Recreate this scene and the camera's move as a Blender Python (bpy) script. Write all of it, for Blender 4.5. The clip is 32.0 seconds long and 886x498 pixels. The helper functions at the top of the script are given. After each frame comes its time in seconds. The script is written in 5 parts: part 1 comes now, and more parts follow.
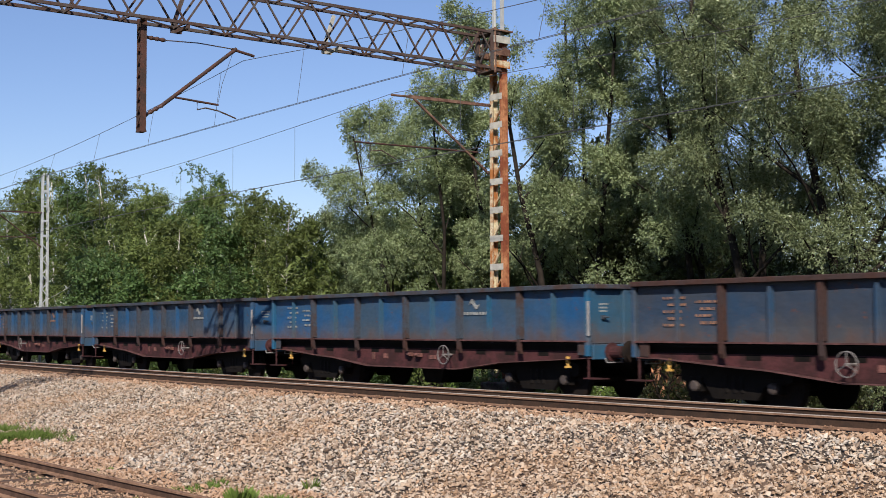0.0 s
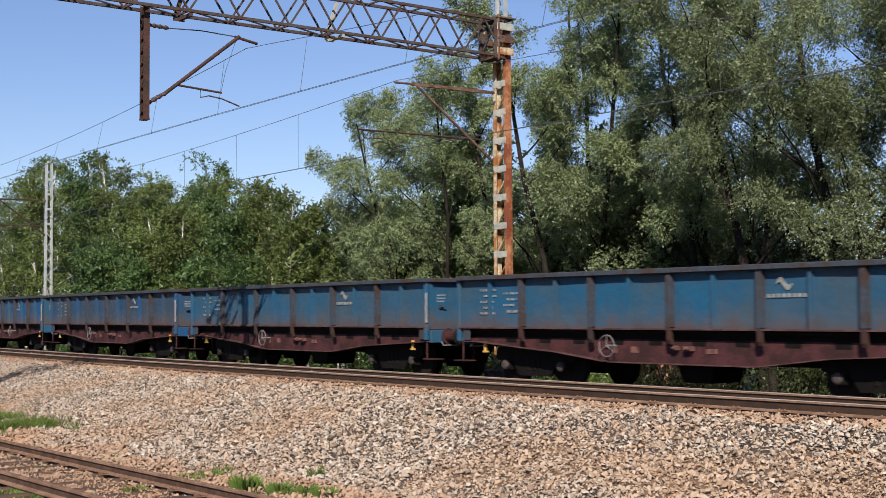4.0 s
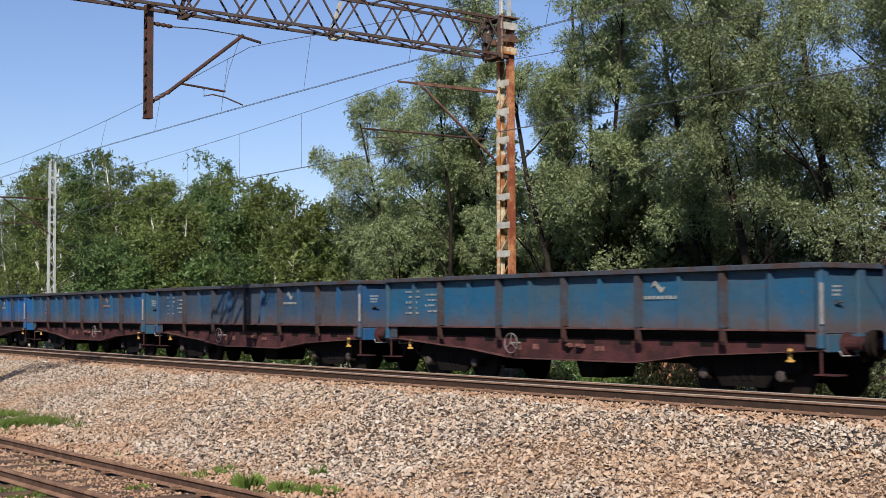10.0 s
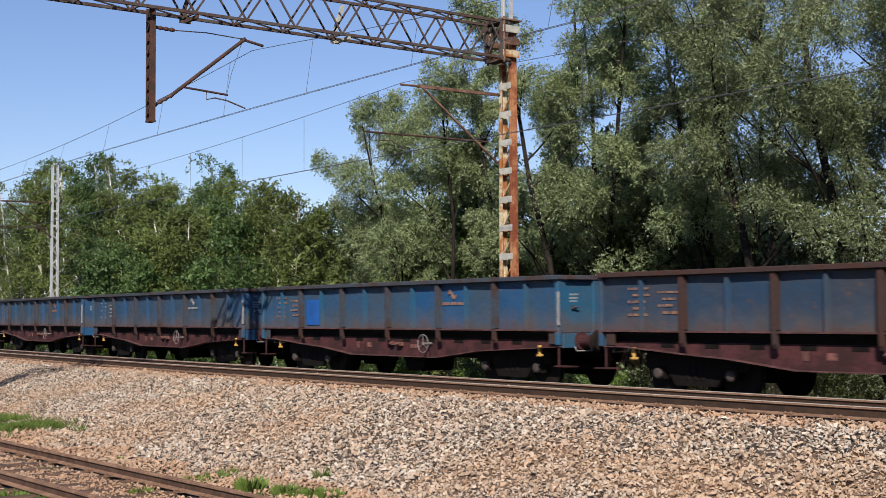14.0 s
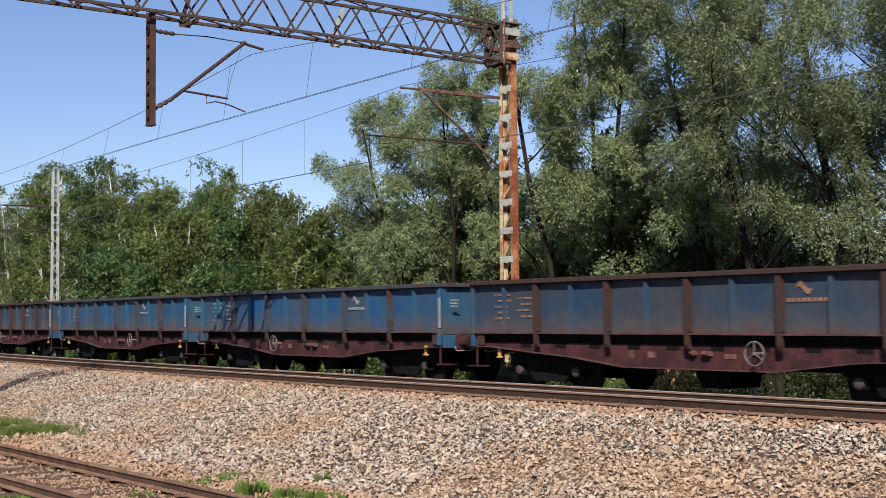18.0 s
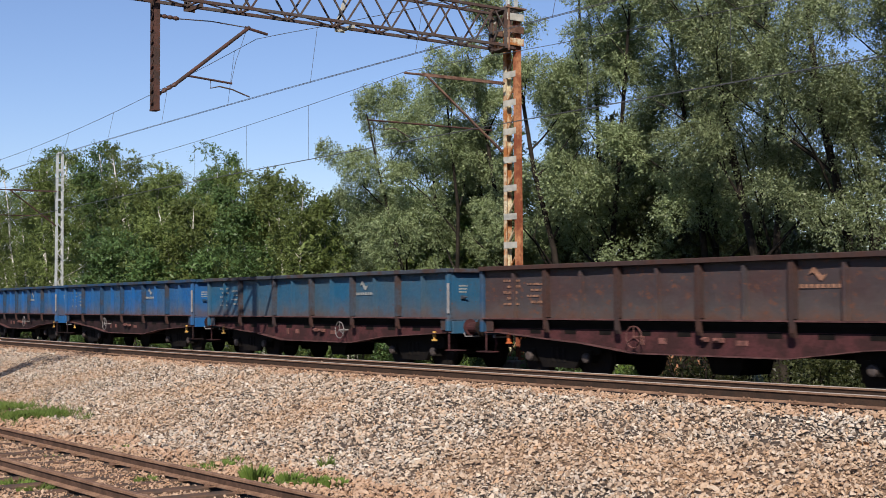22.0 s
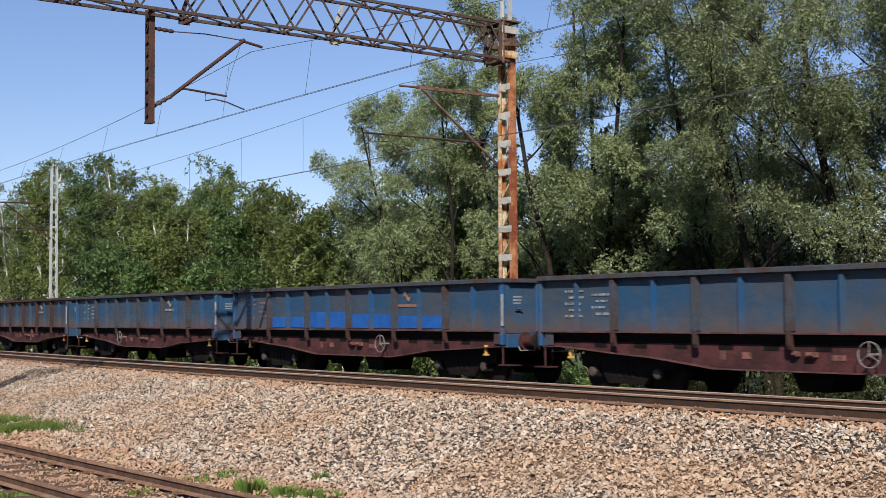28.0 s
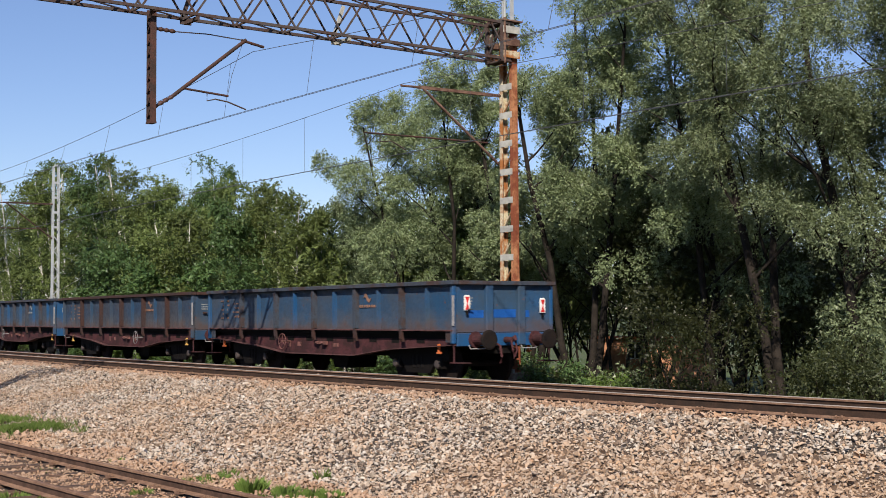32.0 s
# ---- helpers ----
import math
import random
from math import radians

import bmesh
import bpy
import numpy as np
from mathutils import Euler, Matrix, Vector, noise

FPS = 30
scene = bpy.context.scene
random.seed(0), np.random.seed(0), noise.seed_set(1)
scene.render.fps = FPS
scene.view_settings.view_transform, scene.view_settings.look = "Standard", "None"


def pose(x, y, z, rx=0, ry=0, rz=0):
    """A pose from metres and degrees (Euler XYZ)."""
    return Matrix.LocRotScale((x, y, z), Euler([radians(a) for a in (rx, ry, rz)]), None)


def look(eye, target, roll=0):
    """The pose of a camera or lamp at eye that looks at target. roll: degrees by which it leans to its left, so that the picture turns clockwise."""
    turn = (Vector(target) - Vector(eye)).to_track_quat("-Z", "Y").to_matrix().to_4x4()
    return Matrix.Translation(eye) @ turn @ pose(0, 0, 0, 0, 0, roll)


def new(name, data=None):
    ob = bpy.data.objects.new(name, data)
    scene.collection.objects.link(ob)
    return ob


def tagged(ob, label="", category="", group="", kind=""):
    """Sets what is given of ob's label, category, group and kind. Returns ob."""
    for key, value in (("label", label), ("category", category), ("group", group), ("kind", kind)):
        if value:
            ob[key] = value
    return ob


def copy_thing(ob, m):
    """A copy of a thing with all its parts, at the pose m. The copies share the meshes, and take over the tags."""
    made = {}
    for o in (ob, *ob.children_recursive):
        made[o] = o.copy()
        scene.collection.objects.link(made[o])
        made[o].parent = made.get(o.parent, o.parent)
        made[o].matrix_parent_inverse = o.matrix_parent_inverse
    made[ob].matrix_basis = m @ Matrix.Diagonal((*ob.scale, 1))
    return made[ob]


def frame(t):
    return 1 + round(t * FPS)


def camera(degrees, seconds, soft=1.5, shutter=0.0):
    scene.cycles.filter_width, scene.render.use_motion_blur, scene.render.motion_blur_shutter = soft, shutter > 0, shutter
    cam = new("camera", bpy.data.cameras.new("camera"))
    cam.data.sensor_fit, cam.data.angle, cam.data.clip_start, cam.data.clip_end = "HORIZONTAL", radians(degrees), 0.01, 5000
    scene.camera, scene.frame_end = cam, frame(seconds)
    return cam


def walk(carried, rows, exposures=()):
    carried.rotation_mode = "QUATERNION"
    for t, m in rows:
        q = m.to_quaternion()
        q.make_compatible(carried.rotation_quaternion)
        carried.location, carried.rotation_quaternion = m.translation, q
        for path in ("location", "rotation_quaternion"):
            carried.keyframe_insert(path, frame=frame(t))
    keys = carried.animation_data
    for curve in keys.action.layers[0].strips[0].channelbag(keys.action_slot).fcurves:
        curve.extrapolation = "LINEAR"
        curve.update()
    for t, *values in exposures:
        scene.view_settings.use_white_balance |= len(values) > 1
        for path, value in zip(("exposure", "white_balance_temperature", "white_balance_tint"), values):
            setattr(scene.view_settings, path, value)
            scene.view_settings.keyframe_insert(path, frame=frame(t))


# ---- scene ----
# The track's plan: arc length s along the near straight and a long flat curve; off is the distance across it, away from the camera.
SECONDS = 32.0
BEND = 0.00209
EYE = (0.0, -19.714, 1.574)


def plan_table():
    step, pts = 0.5, {}
    for sign in (1, -1):
        x, y, s = -20.0, 0.0, 0.0
        pts[0] = (x, y, 0.0)
        for i in range(1, 3001):
            mid = max(-130.0, min(30.0, s + sign * step / 2))
            x, y = x + sign * step * math.cos(BEND * mid), y + sign * step * math.sin(BEND * mid)
            s += sign * step
            pts[sign * i] = (x, y, BEND * max(-130.0, min(30.0, s)))
    return pts


PLAN = plan_table()


def at(s, off=0.0, z=0.0):
    """World place on the track's plan."""
    k = math.floor(s / 0.5)
    a, b, w = PLAN[k], PLAN[k + 1], s / 0.5 - k
    x, y, h = (a[i] + (b[i] - a[i]) * w for i in range(3))
    return Vector((x - off * math.sin(h), y + off * math.cos(h), z))


def heading(s):
    return BEND * max(-130.0, min(30.0, s))


def track_y(x):
    """The track's middle at the world's x."""
    lo, hi = -1480.0, 1480.0
    for _ in range(40):
        mid = (lo + hi) / 2
        lo, hi = (mid, hi) if at(mid).x < x else (lo, mid)
    return at(lo).y


# Camera: carried by hand on one spot; degrees from the track's line, of tilt and of lean.
cam = camera(36.4, SECONDS, soft=0.65, shutter=0.12)
PATH = [
    (0, 36.660, 3.279, -0.238), (0.5, 36.632, 3.203, -0.283), (1, 36.530, 2.943, -0.475), (1.5, 36.504, 2.792, -0.457),
    (2, 36.438, 2.696, -0.531), (2.5, 36.409, 2.681, -0.554), (3, 36.388, 2.692, -0.454), (3.5, 36.511, 2.733, -0.342),
    (5.5, 36.415, 2.803, -0.247), (6, 36.494, 2.865, -0.149), (6.5, 36.476, 2.888, -0.247), (7, 36.395, 2.867, -0.232),
    (7.5, 36.312, 2.827, -0.231), (8, 36.262, 2.743, -0.097), (8.5, 36.285, 2.687, -0.090), (9, 36.348, 2.651, -0.175),
    (9.5, 36.366, 2.652, -0.256), (10, 36.374, 2.716, -0.160), (10.5, 36.412, 2.800, -0.332), (11, 36.389, 2.807, -0.427),
    (11.5, 36.300, 2.808, -0.351), (12, 36.328, 2.806, -0.391), (12.5, 36.319, 2.840, -0.334), (13, 36.318, 2.842, -0.420),
    (13.5, 36.267, 2.812, -0.321), (14, 36.262, 2.839, -0.279), (14.5, 36.245, 2.966, -0.284), (16.5, 36.229, 2.919, -0.394),
    (17, 36.228, 2.878, -0.360), (17.5, 36.231, 2.887, -0.330), (18, 36.244, 2.966, -0.429), (18.5, 36.241, 2.929, -0.487),
    (19, 36.212, 2.808, -0.425), (19.5, 36.125, 2.613, -0.440), (20, 36.079, 2.480, -0.328), (20.5, 36.008, 2.412, -0.298),
    (21, 36.029, 2.376, -0.394), (21.5, 36.070, 2.353, -0.426), (22, 36.072, 2.357, -0.274), (22.5, 36.097, 2.461, -0.379),
    (23, 36.092, 2.528, -0.298), (23.5, 36.119, 2.502, -0.249), (24, 36.187, 2.485, -0.229), (24.5, 36.226, 2.507, -0.257),
    (25, 36.268, 2.564, -0.285), (25.5, 36.262, 2.625, -0.313), (27.5, 36.269, 2.810, -0.359), (28, 36.297, 2.885, -0.313),
    (28.5, 36.255, 2.905, -0.442), (29, 36.312, 2.849, -0.508), (29.5, 36.314, 2.703, -0.403), (30, 36.302, 2.662, -0.344),
    (30.5, 36.285, 2.621, -0.427), (31, 36.268, 2.724, -0.292), (31.5, 36.252, 2.856, -0.237), (32, 36.231, 2.882, -0.332),
]

def aim(turn, tilt, lean):
    a, b = radians(turn), radians(tilt)
    way = Vector((-math.cos(a) * math.cos(b), math.sin(a) * math.cos(b), math.sin(b)))
    return look(EYE, Vector(EYE) + way, lean)


walk(cam, [(t, aim(a, b, c)) for t, a, b, c in PATH])

# Daylight: a clear summer sky and a sun from behind the camera's right shoulder.
SUN_UP, SUN_WAY = 36.0, Vector((0.72, -0.69, 0)).normalized()
world = bpy.data.worlds.new("world")
scene.world = world
world.use_nodes = True
wn = world.node_tree
sky = wn.nodes.new("ShaderNodeTexSky")
sky.sky_type, sky.sun_disc = "NISHITA", False
sky.sun_elevation, sky.sun_rotation = radians(SUN_UP), math.atan2(SUN_WAY.x, SUN_WAY.y)
sky.air_density, sky.dust_density, sky.ozone_density = 1.0, 0.05, 6.0
tint = wn.nodes.new("ShaderNodeMix")
tint.data_type, tint.blend_type = "RGBA", "MULTIPLY"
tint.inputs[0].default_value, tint.inputs[7].default_value = 1.0, (1.14, 0.99, 1.04, 1)
wn.links.new(sky.outputs[0], tint.inputs[6])
wn.links.new(tint.outputs[2], wn.nodes["Background"].inputs[0])
wn.nodes["Background"].inputs[1].default_value = 0.082
sun = new("sun", bpy.data.lights.new("sun", "SUN"))
sun.data.energy, sun.data.angle, sun.data.color = 5.0, radians(0.53), (1.0, 0.90, 0.77)
sun.matrix_world = look((0, 0, 40), Vector((0, 0, 40)) - SUN_WAY - Vector((0, 0, math.tan(radians(SUN_UP)))))
scene.view_settings.exposure = 0.42


# ---- materials ----
HALF, WIDE, TOP = 6.40, 1.42, 2.40  # half a wagon's length and width, its height


class Nodes:
    """A short hand for node trees."""

    def __init__(self, name):
        self.m = bpy.data.materials.new(name)
        self.m.use_nodes = True
        self.t = self.m.node_tree
        self.bsdf = self.t.nodes["Principled BSDF"]
        self.coord = self.t.nodes.new("ShaderNodeTexCoord").outputs["Object"]

    def add(self, kind, **given):
        n = self.t.nodes.new(kind)
        for k, v in given.items():
            sock = n.inputs[int(k[1:])] if k[0] == "i" and k[1:].isdigit() else n.inputs[k]
            self.set(sock, v)
        return n

    def set(self, sock, v):
        if isinstance(v, bpy.types.NodeSocket):
            self.t.links.new(v, sock)
        elif isinstance(v, tuple) and len(v) == 3 and sock.type == "RGBA":
            sock.default_value = (*v, 1)
        else:
            sock.default_value = v

    def noise(self, scale, detail=4.0, rough=0.6, vec=None):
        return self.add("ShaderNodeTexNoise", Vector=vec or self.coord, Scale=scale, Detail=detail, Roughness=rough).outputs[0]

    def stretch(self, x, y, z):
        n = self.add("ShaderNodeMapping", Vector=self.coord)
        n.inputs["Scale"].default_value = (x, y, z)
        return n.outputs[0]

    def ramp(self, v, lo, hi, a=0.0, b=1.0):
        n = self.add("ShaderNodeMapRange", i0=v, i1=lo, i2=hi, i3=a, i4=b)
        n.clamp = True
        return n.outputs[0]

    def mix(self, f, a, b, how="MIX"):
        n = self.t.nodes.new("ShaderNodeMix")
        n.data_type, n.blend_type = "RGBA", how
        self.set(n.inputs[0], f), self.set(n.inputs[6], a), self.set(n.inputs[7], b)
        return n.outputs[2]

    def math(self, how, a, b=0.0):
        n = self.t.nodes.new("ShaderNodeMath")
        n.operation = how
        self.set(n.inputs[0], a), self.set(n.inputs[1], b)
        return n.outputs[0]

    def axis(self, i):
        return self.add("ShaderNodeSeparateXYZ", Vector=self.coord).outputs[i]

    def island(self):
        return self.t.nodes.new("ShaderNodeNewGeometry").outputs["Random Per Island"]

    def chance(self):
        return self.t.nodes.new("ShaderNodeObjectInfo").outputs["Random"]

    def done(self, colour, rough=0.7, metal=0.0, bump=None, height=0.01, strength=0.6, shine=0.5):
        self.bsdf.inputs["Specular IOR Level"].default_value = shine
        self.set(self.bsdf.inputs["Base Color"], colour)
        self.set(self.bsdf.inputs["Roughness"], rough)
        self.set(self.bsdf.inputs["Metallic"], metal)
        if bump is not None:
            n = self.add("ShaderNodeBump", Height=bump, Strength=strength, Distance=height)
            self.set(self.bsdf.inputs["Normal"], n.outputs[0])
        return self.m


def plain(name, colour, rough=0.6, metal=0.0, vary=0.35, scale=6.0):
    n = Nodes(name)
    dark = tuple(c * (1 - vary) for c in colour)
    c = n.mix(n.ramp(n.noise(scale), 0.35, 0.65), dark, colour)
    c = n.mix(n.ramp(n.noise(scale * 9), 0.4, 0.75, 0, 0.5), c, tuple(c * 0.7 for c in colour))
    return n.done(c, rough, metal, n.noise(scale * 12), 0.003)


def wagon_paint(name, colour, faded, fade, rust):
    """Weathered wagon paint: faded patches, coal dust, rust runs, shade under the cap painted in; each panel a little
    different.
    """
    n = Nodes(name)
    rnd = n.chance()
    bay = n.math("ADD", n.math("FLOOR", n.math("DIVIDE", n.axis(0), HALF / 6)), n.math("MULTIPLY", rnd, 37.0))
    cell = n.t.nodes.new("ShaderNodeTexWhiteNoise")
    cell.noise_dimensions = "1D"
    n.set(cell.inputs["W"], bay)
    c = n.mix(n.ramp(n.math("ADD", n.noise(0.9, 5.0), n.math("MULTIPLY", cell.outputs[0], 0.34)), 0.62 - fade * 0.35, 0.98 - fade * 0.35), colour, faded)
    runs = n.noise(1.0, 5.0, 0.65, n.stretch(5.0, 5.0, 0.7))
    c = n.mix(n.ramp(runs, 0.54, 0.8, 0, 0.4), c, (0.035, 0.033, 0.034))
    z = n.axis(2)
    # darker towards the top: grime, and the top rail's shade put into the colour
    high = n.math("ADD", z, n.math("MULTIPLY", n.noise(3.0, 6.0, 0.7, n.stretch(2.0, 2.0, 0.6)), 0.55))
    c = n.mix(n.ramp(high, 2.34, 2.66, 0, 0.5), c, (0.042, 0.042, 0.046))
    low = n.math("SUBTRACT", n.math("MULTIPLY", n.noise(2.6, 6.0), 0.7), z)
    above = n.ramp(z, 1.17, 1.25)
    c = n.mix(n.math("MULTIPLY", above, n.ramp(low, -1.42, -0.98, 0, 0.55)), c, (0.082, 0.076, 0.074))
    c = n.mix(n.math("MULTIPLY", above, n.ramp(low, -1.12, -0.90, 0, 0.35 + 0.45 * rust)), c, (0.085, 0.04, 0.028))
    spots = n.noise(7.0, 6.0, 0.7)
    c = n.mix(n.ramp(spots, 0.66 - 0.1 * rust, 0.72 - 0.1 * rust, 0, 0.75), c, (0.12, 0.048, 0.028))
    c = n.mix(n.ramp(n.noise(45.0, 3.0), 0.45, 0.8, 0, 0.3), c, (0.06, 0.055, 0.05))
    return n.done(c, n.ramp(spots, 0.4, 0.7, 0.5, 0.8), 0.0, n.noise(2.2, 3.0), 0.045, 0.6, 0.25)


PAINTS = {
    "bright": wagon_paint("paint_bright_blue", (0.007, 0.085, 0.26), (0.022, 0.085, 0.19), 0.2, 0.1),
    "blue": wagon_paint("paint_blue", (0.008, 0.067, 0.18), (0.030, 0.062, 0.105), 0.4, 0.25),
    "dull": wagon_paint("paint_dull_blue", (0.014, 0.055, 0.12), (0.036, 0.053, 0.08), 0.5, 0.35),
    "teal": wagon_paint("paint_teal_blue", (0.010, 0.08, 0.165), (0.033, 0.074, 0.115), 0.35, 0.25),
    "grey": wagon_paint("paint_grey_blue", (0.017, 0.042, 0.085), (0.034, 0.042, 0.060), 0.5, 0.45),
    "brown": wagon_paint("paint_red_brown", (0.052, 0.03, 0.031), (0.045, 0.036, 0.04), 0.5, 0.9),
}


def rusty(name, colour, rust, amount, scale=5.0, rough=0.8):
    n = Nodes(name)
    c = n.mix(n.ramp(n.noise(scale, 6.0, 0.65), 0.62 - amount * 0.4, 0.72 - amount * 0.3), colour, rust)
    c = n.mix(n.ramp(n.noise(scale * 7, 4.0), 0.45, 0.75, 0, 0.6), c, tuple(v * 0.45 for v in rust))
    return n.done(c, rough, 0.0, n.noise(scale * 9), 0.004, 0.6, 0.12)


FRAME_BLUE = rusty("wagon_frame_blue", (0.02, 0.055, 0.115), (0.045, 0.045, 0.055), 0.4, 2.0)
FRAME_BROWN = rusty("wagon_frame_brown", (0.046, 0.032, 0.032), (0.054, 0.029, 0.025), 0.5, 2.2)
FRAME = rusty("wagon_frame_paint", (0.046, 0.058, 0.078), (0.055, 0.038, 0.036), 0.4, 2.2)
SILL = rusty("wagon_sill_rust", (0.075, 0.028, 0.031), (0.040, 0.019, 0.020), 0.5, 2.6)
# darker sill, used on the bright blue wagons
SILL_DARK = rusty("wagon_sill_sooty", (0.034, 0.018, 0.020), (0.018, 0.012, 0.012), 0.5, 2.6)
FLANGE = rusty("sill_flange_dust", (0.12, 0.058, 0.058), (0.065, 0.034, 0.034), 0.5, 3.0)
# near black, wheels too: deep shade under the wagons put in over the grime
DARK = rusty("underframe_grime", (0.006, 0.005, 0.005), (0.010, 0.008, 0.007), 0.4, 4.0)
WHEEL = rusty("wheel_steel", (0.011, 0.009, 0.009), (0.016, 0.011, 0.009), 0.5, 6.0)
CAP = plain("bearing_cap_dust", (0.06, 0.046, 0.043), 0.7, 0.0, 0.5, 9.0)
HANDW = plain("handwheel_paint", (0.19, 0.175, 0.175), 0.6, 0.0, 0.5, 9.0)
HANDW_RUST = rusty("handwheel_rust", (0.20, 0.09, 0.08), (0.10, 0.05, 0.045), 0.5, 9.0)
YELLOW = plain("hook_yellow", (0.68, 0.40, 0.10), 0.6, 0.0, 0.4, 14.0)
ORANGE = plain("hook_orange", (0.62, 0.15, 0.04), 0.6, 0.0, 0.4, 14.0)
STRIP = plain("edge_board_grey", (0.30, 0.29, 0.30), 0.7, 0.0, 0.4, 7.0)
LETTER_W = plain("lettering_white", (0.30, 0.31, 0.31), 0.7, 0.0, 0.5, 9.0)
LETTER_O = plain("lettering_orange", (0.30, 0.155, 0.10), 0.7, 0.0, 0.5, 9.0)
MARK_WHITE = plain("marker_white", (0.8, 0.8, 0.78), 0.5, 0.0, 0.15)
MARK_RED = plain("marker_red", (0.6, 0.03, 0.03), 0.5, 0.0, 0.2)
PATCH = plain("fresh_blue_patch", (0.008, 0.09, 0.36), 0.5, 0.0, 0.35, 3.0)
RUST = rusty("mast_rust", (0.42, 0.20, 0.10), (0.20, 0.062, 0.033), 0.62, 1.8)
BRACKET = rusty("bracket_rust", (0.19, 0.115, 0.085), (0.10, 0.055, 0.042), 0.5, 3.0)
MAST_PAINT = rusty("mast_paint_flaking", (0.55, 0.50, 0.36), (0.33, 0.13, 0.045), 0.50, 2.4)
BATTEN = plain("batten_grey_paint", (0.44, 0.43, 0.39), 0.6, 0.0, 0.35, 5.0)
GANTRY = rusty("gantry_steel", (0.085, 0.074, 0.072), (0.075, 0.048, 0.042), 0.5, 2.5)
GALV = plain("galvanised_steel", (0.52, 0.54, 0.55), 0.5, 0.3, 0.25, 4.0)
WIRE = plain("wire_copper", (0.15, 0.15, 0.155), 0.5, 0.6, 0.2)
PORC = plain("insulator_brown", (0.09, 0.05, 0.04), 0.25, 0.0, 0.3)
RAIL_TOP = plain("rail_head_steel", (0.40, 0.35, 0.31), 0.6, 0.05, 0.3, 3.0)
# web kept dark: the shade below the rail head is in its colour
RAIL_WEB = rusty("rail_web_grime", (0.036, 0.025, 0.020), (0.055, 0.034, 0.025), 0.5, 5.0)
RAIL_OLD = rusty("rail_old_rust", (0.10, 0.06, 0.045), (0.065, 0.04, 0.03), 0.5, 5.0)
RAIL_RUST = rusty("rail_rust", (0.25, 0.155, 0.105), (0.17, 0.10, 0.07), 0.5, 5.0)
SLEEPER = rusty("sleeper_concrete", (0.26, 0.22, 0.18), (0.17, 0.105, 0.075), 0.55, 4.0, 0.9)
SLEEPER_WOOD = rusty("sleeper_wood", (0.075, 0.055, 0.045), (0.12, 0.075, 0.055), 0.5, 4.0, 0.9)
BARK = rusty("bark_dark", (0.032, 0.026, 0.022), (0.018, 0.015, 0.013), 0.5, 3.0, 0.95)
BARK_BIRCH = rusty("bark_birch", (0.62, 0.60, 0.55), (0.12, 0.10, 0.09), 0.34, 2.5, 0.85)
BRICK = plain("brick_orange", (0.62, 0.30, 0.17), 0.85, 0.0, 0.35, 5.0)
GLASS = plain("window_dark_glass", (0.03, 0.035, 0.04), 0.08, 0.0, 0.2)


def leaves(name, a, b, gloss=0.45, apart=0.6):
    n = Nodes(name)
    c = n.mix(n.island(), a, b)
    c = n.mix(n.ramp(n.noise(0.35, 3.0), 0.35, 0.7, 0, 0.4), c, tuple(v * 0.65 for v in a))
    c = n.mix(n.ramp(n.chance(), 0.0, 1.0, 0.0, apart), c, (a[0] * 0.62, a[1] * 0.5, a[2] * 0.5))
    m = n.done(c, gloss, shine=0.32)
    thin = n.add("ShaderNodeBsdfTranslucent", Color=n.mix(0.5, c, (0.25, 0.27, 0.06)))
    both = n.add("ShaderNodeMixShader", i0=0.32, i1=n.bsdf.outputs[0], i2=thin.outputs[0])
    n.t.links.new(both.outputs[0], n.t.nodes["Material Output"].inputs[0])
    return m


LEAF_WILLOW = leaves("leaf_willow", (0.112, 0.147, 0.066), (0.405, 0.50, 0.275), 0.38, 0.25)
# willow leaf again, darker: shade on the right-hand trees put into the colour
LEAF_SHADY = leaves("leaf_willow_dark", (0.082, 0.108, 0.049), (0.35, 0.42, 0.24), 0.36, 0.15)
# dark leaf: the shade inside thicket and wood is put into its colour
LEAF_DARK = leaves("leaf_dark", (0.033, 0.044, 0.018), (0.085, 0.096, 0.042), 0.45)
LEAF_BIRCH = leaves("leaf_birch", (0.086, 0.125, 0.036), (0.24, 0.31, 0.10))
LEAF_MAPLE = leaves("leaf_maple", (0.045, 0.10, 0.032), (0.17, 0.27, 0.10))
LEAF_LIGHT = leaves("leaf_light", (0.09, 0.16, 0.03), (0.17, 0.25, 0.06))
GRASS = leaves("grass_blade", (0.10, 0.165, 0.03), (0.20, 0.29, 0.07), 0.6)


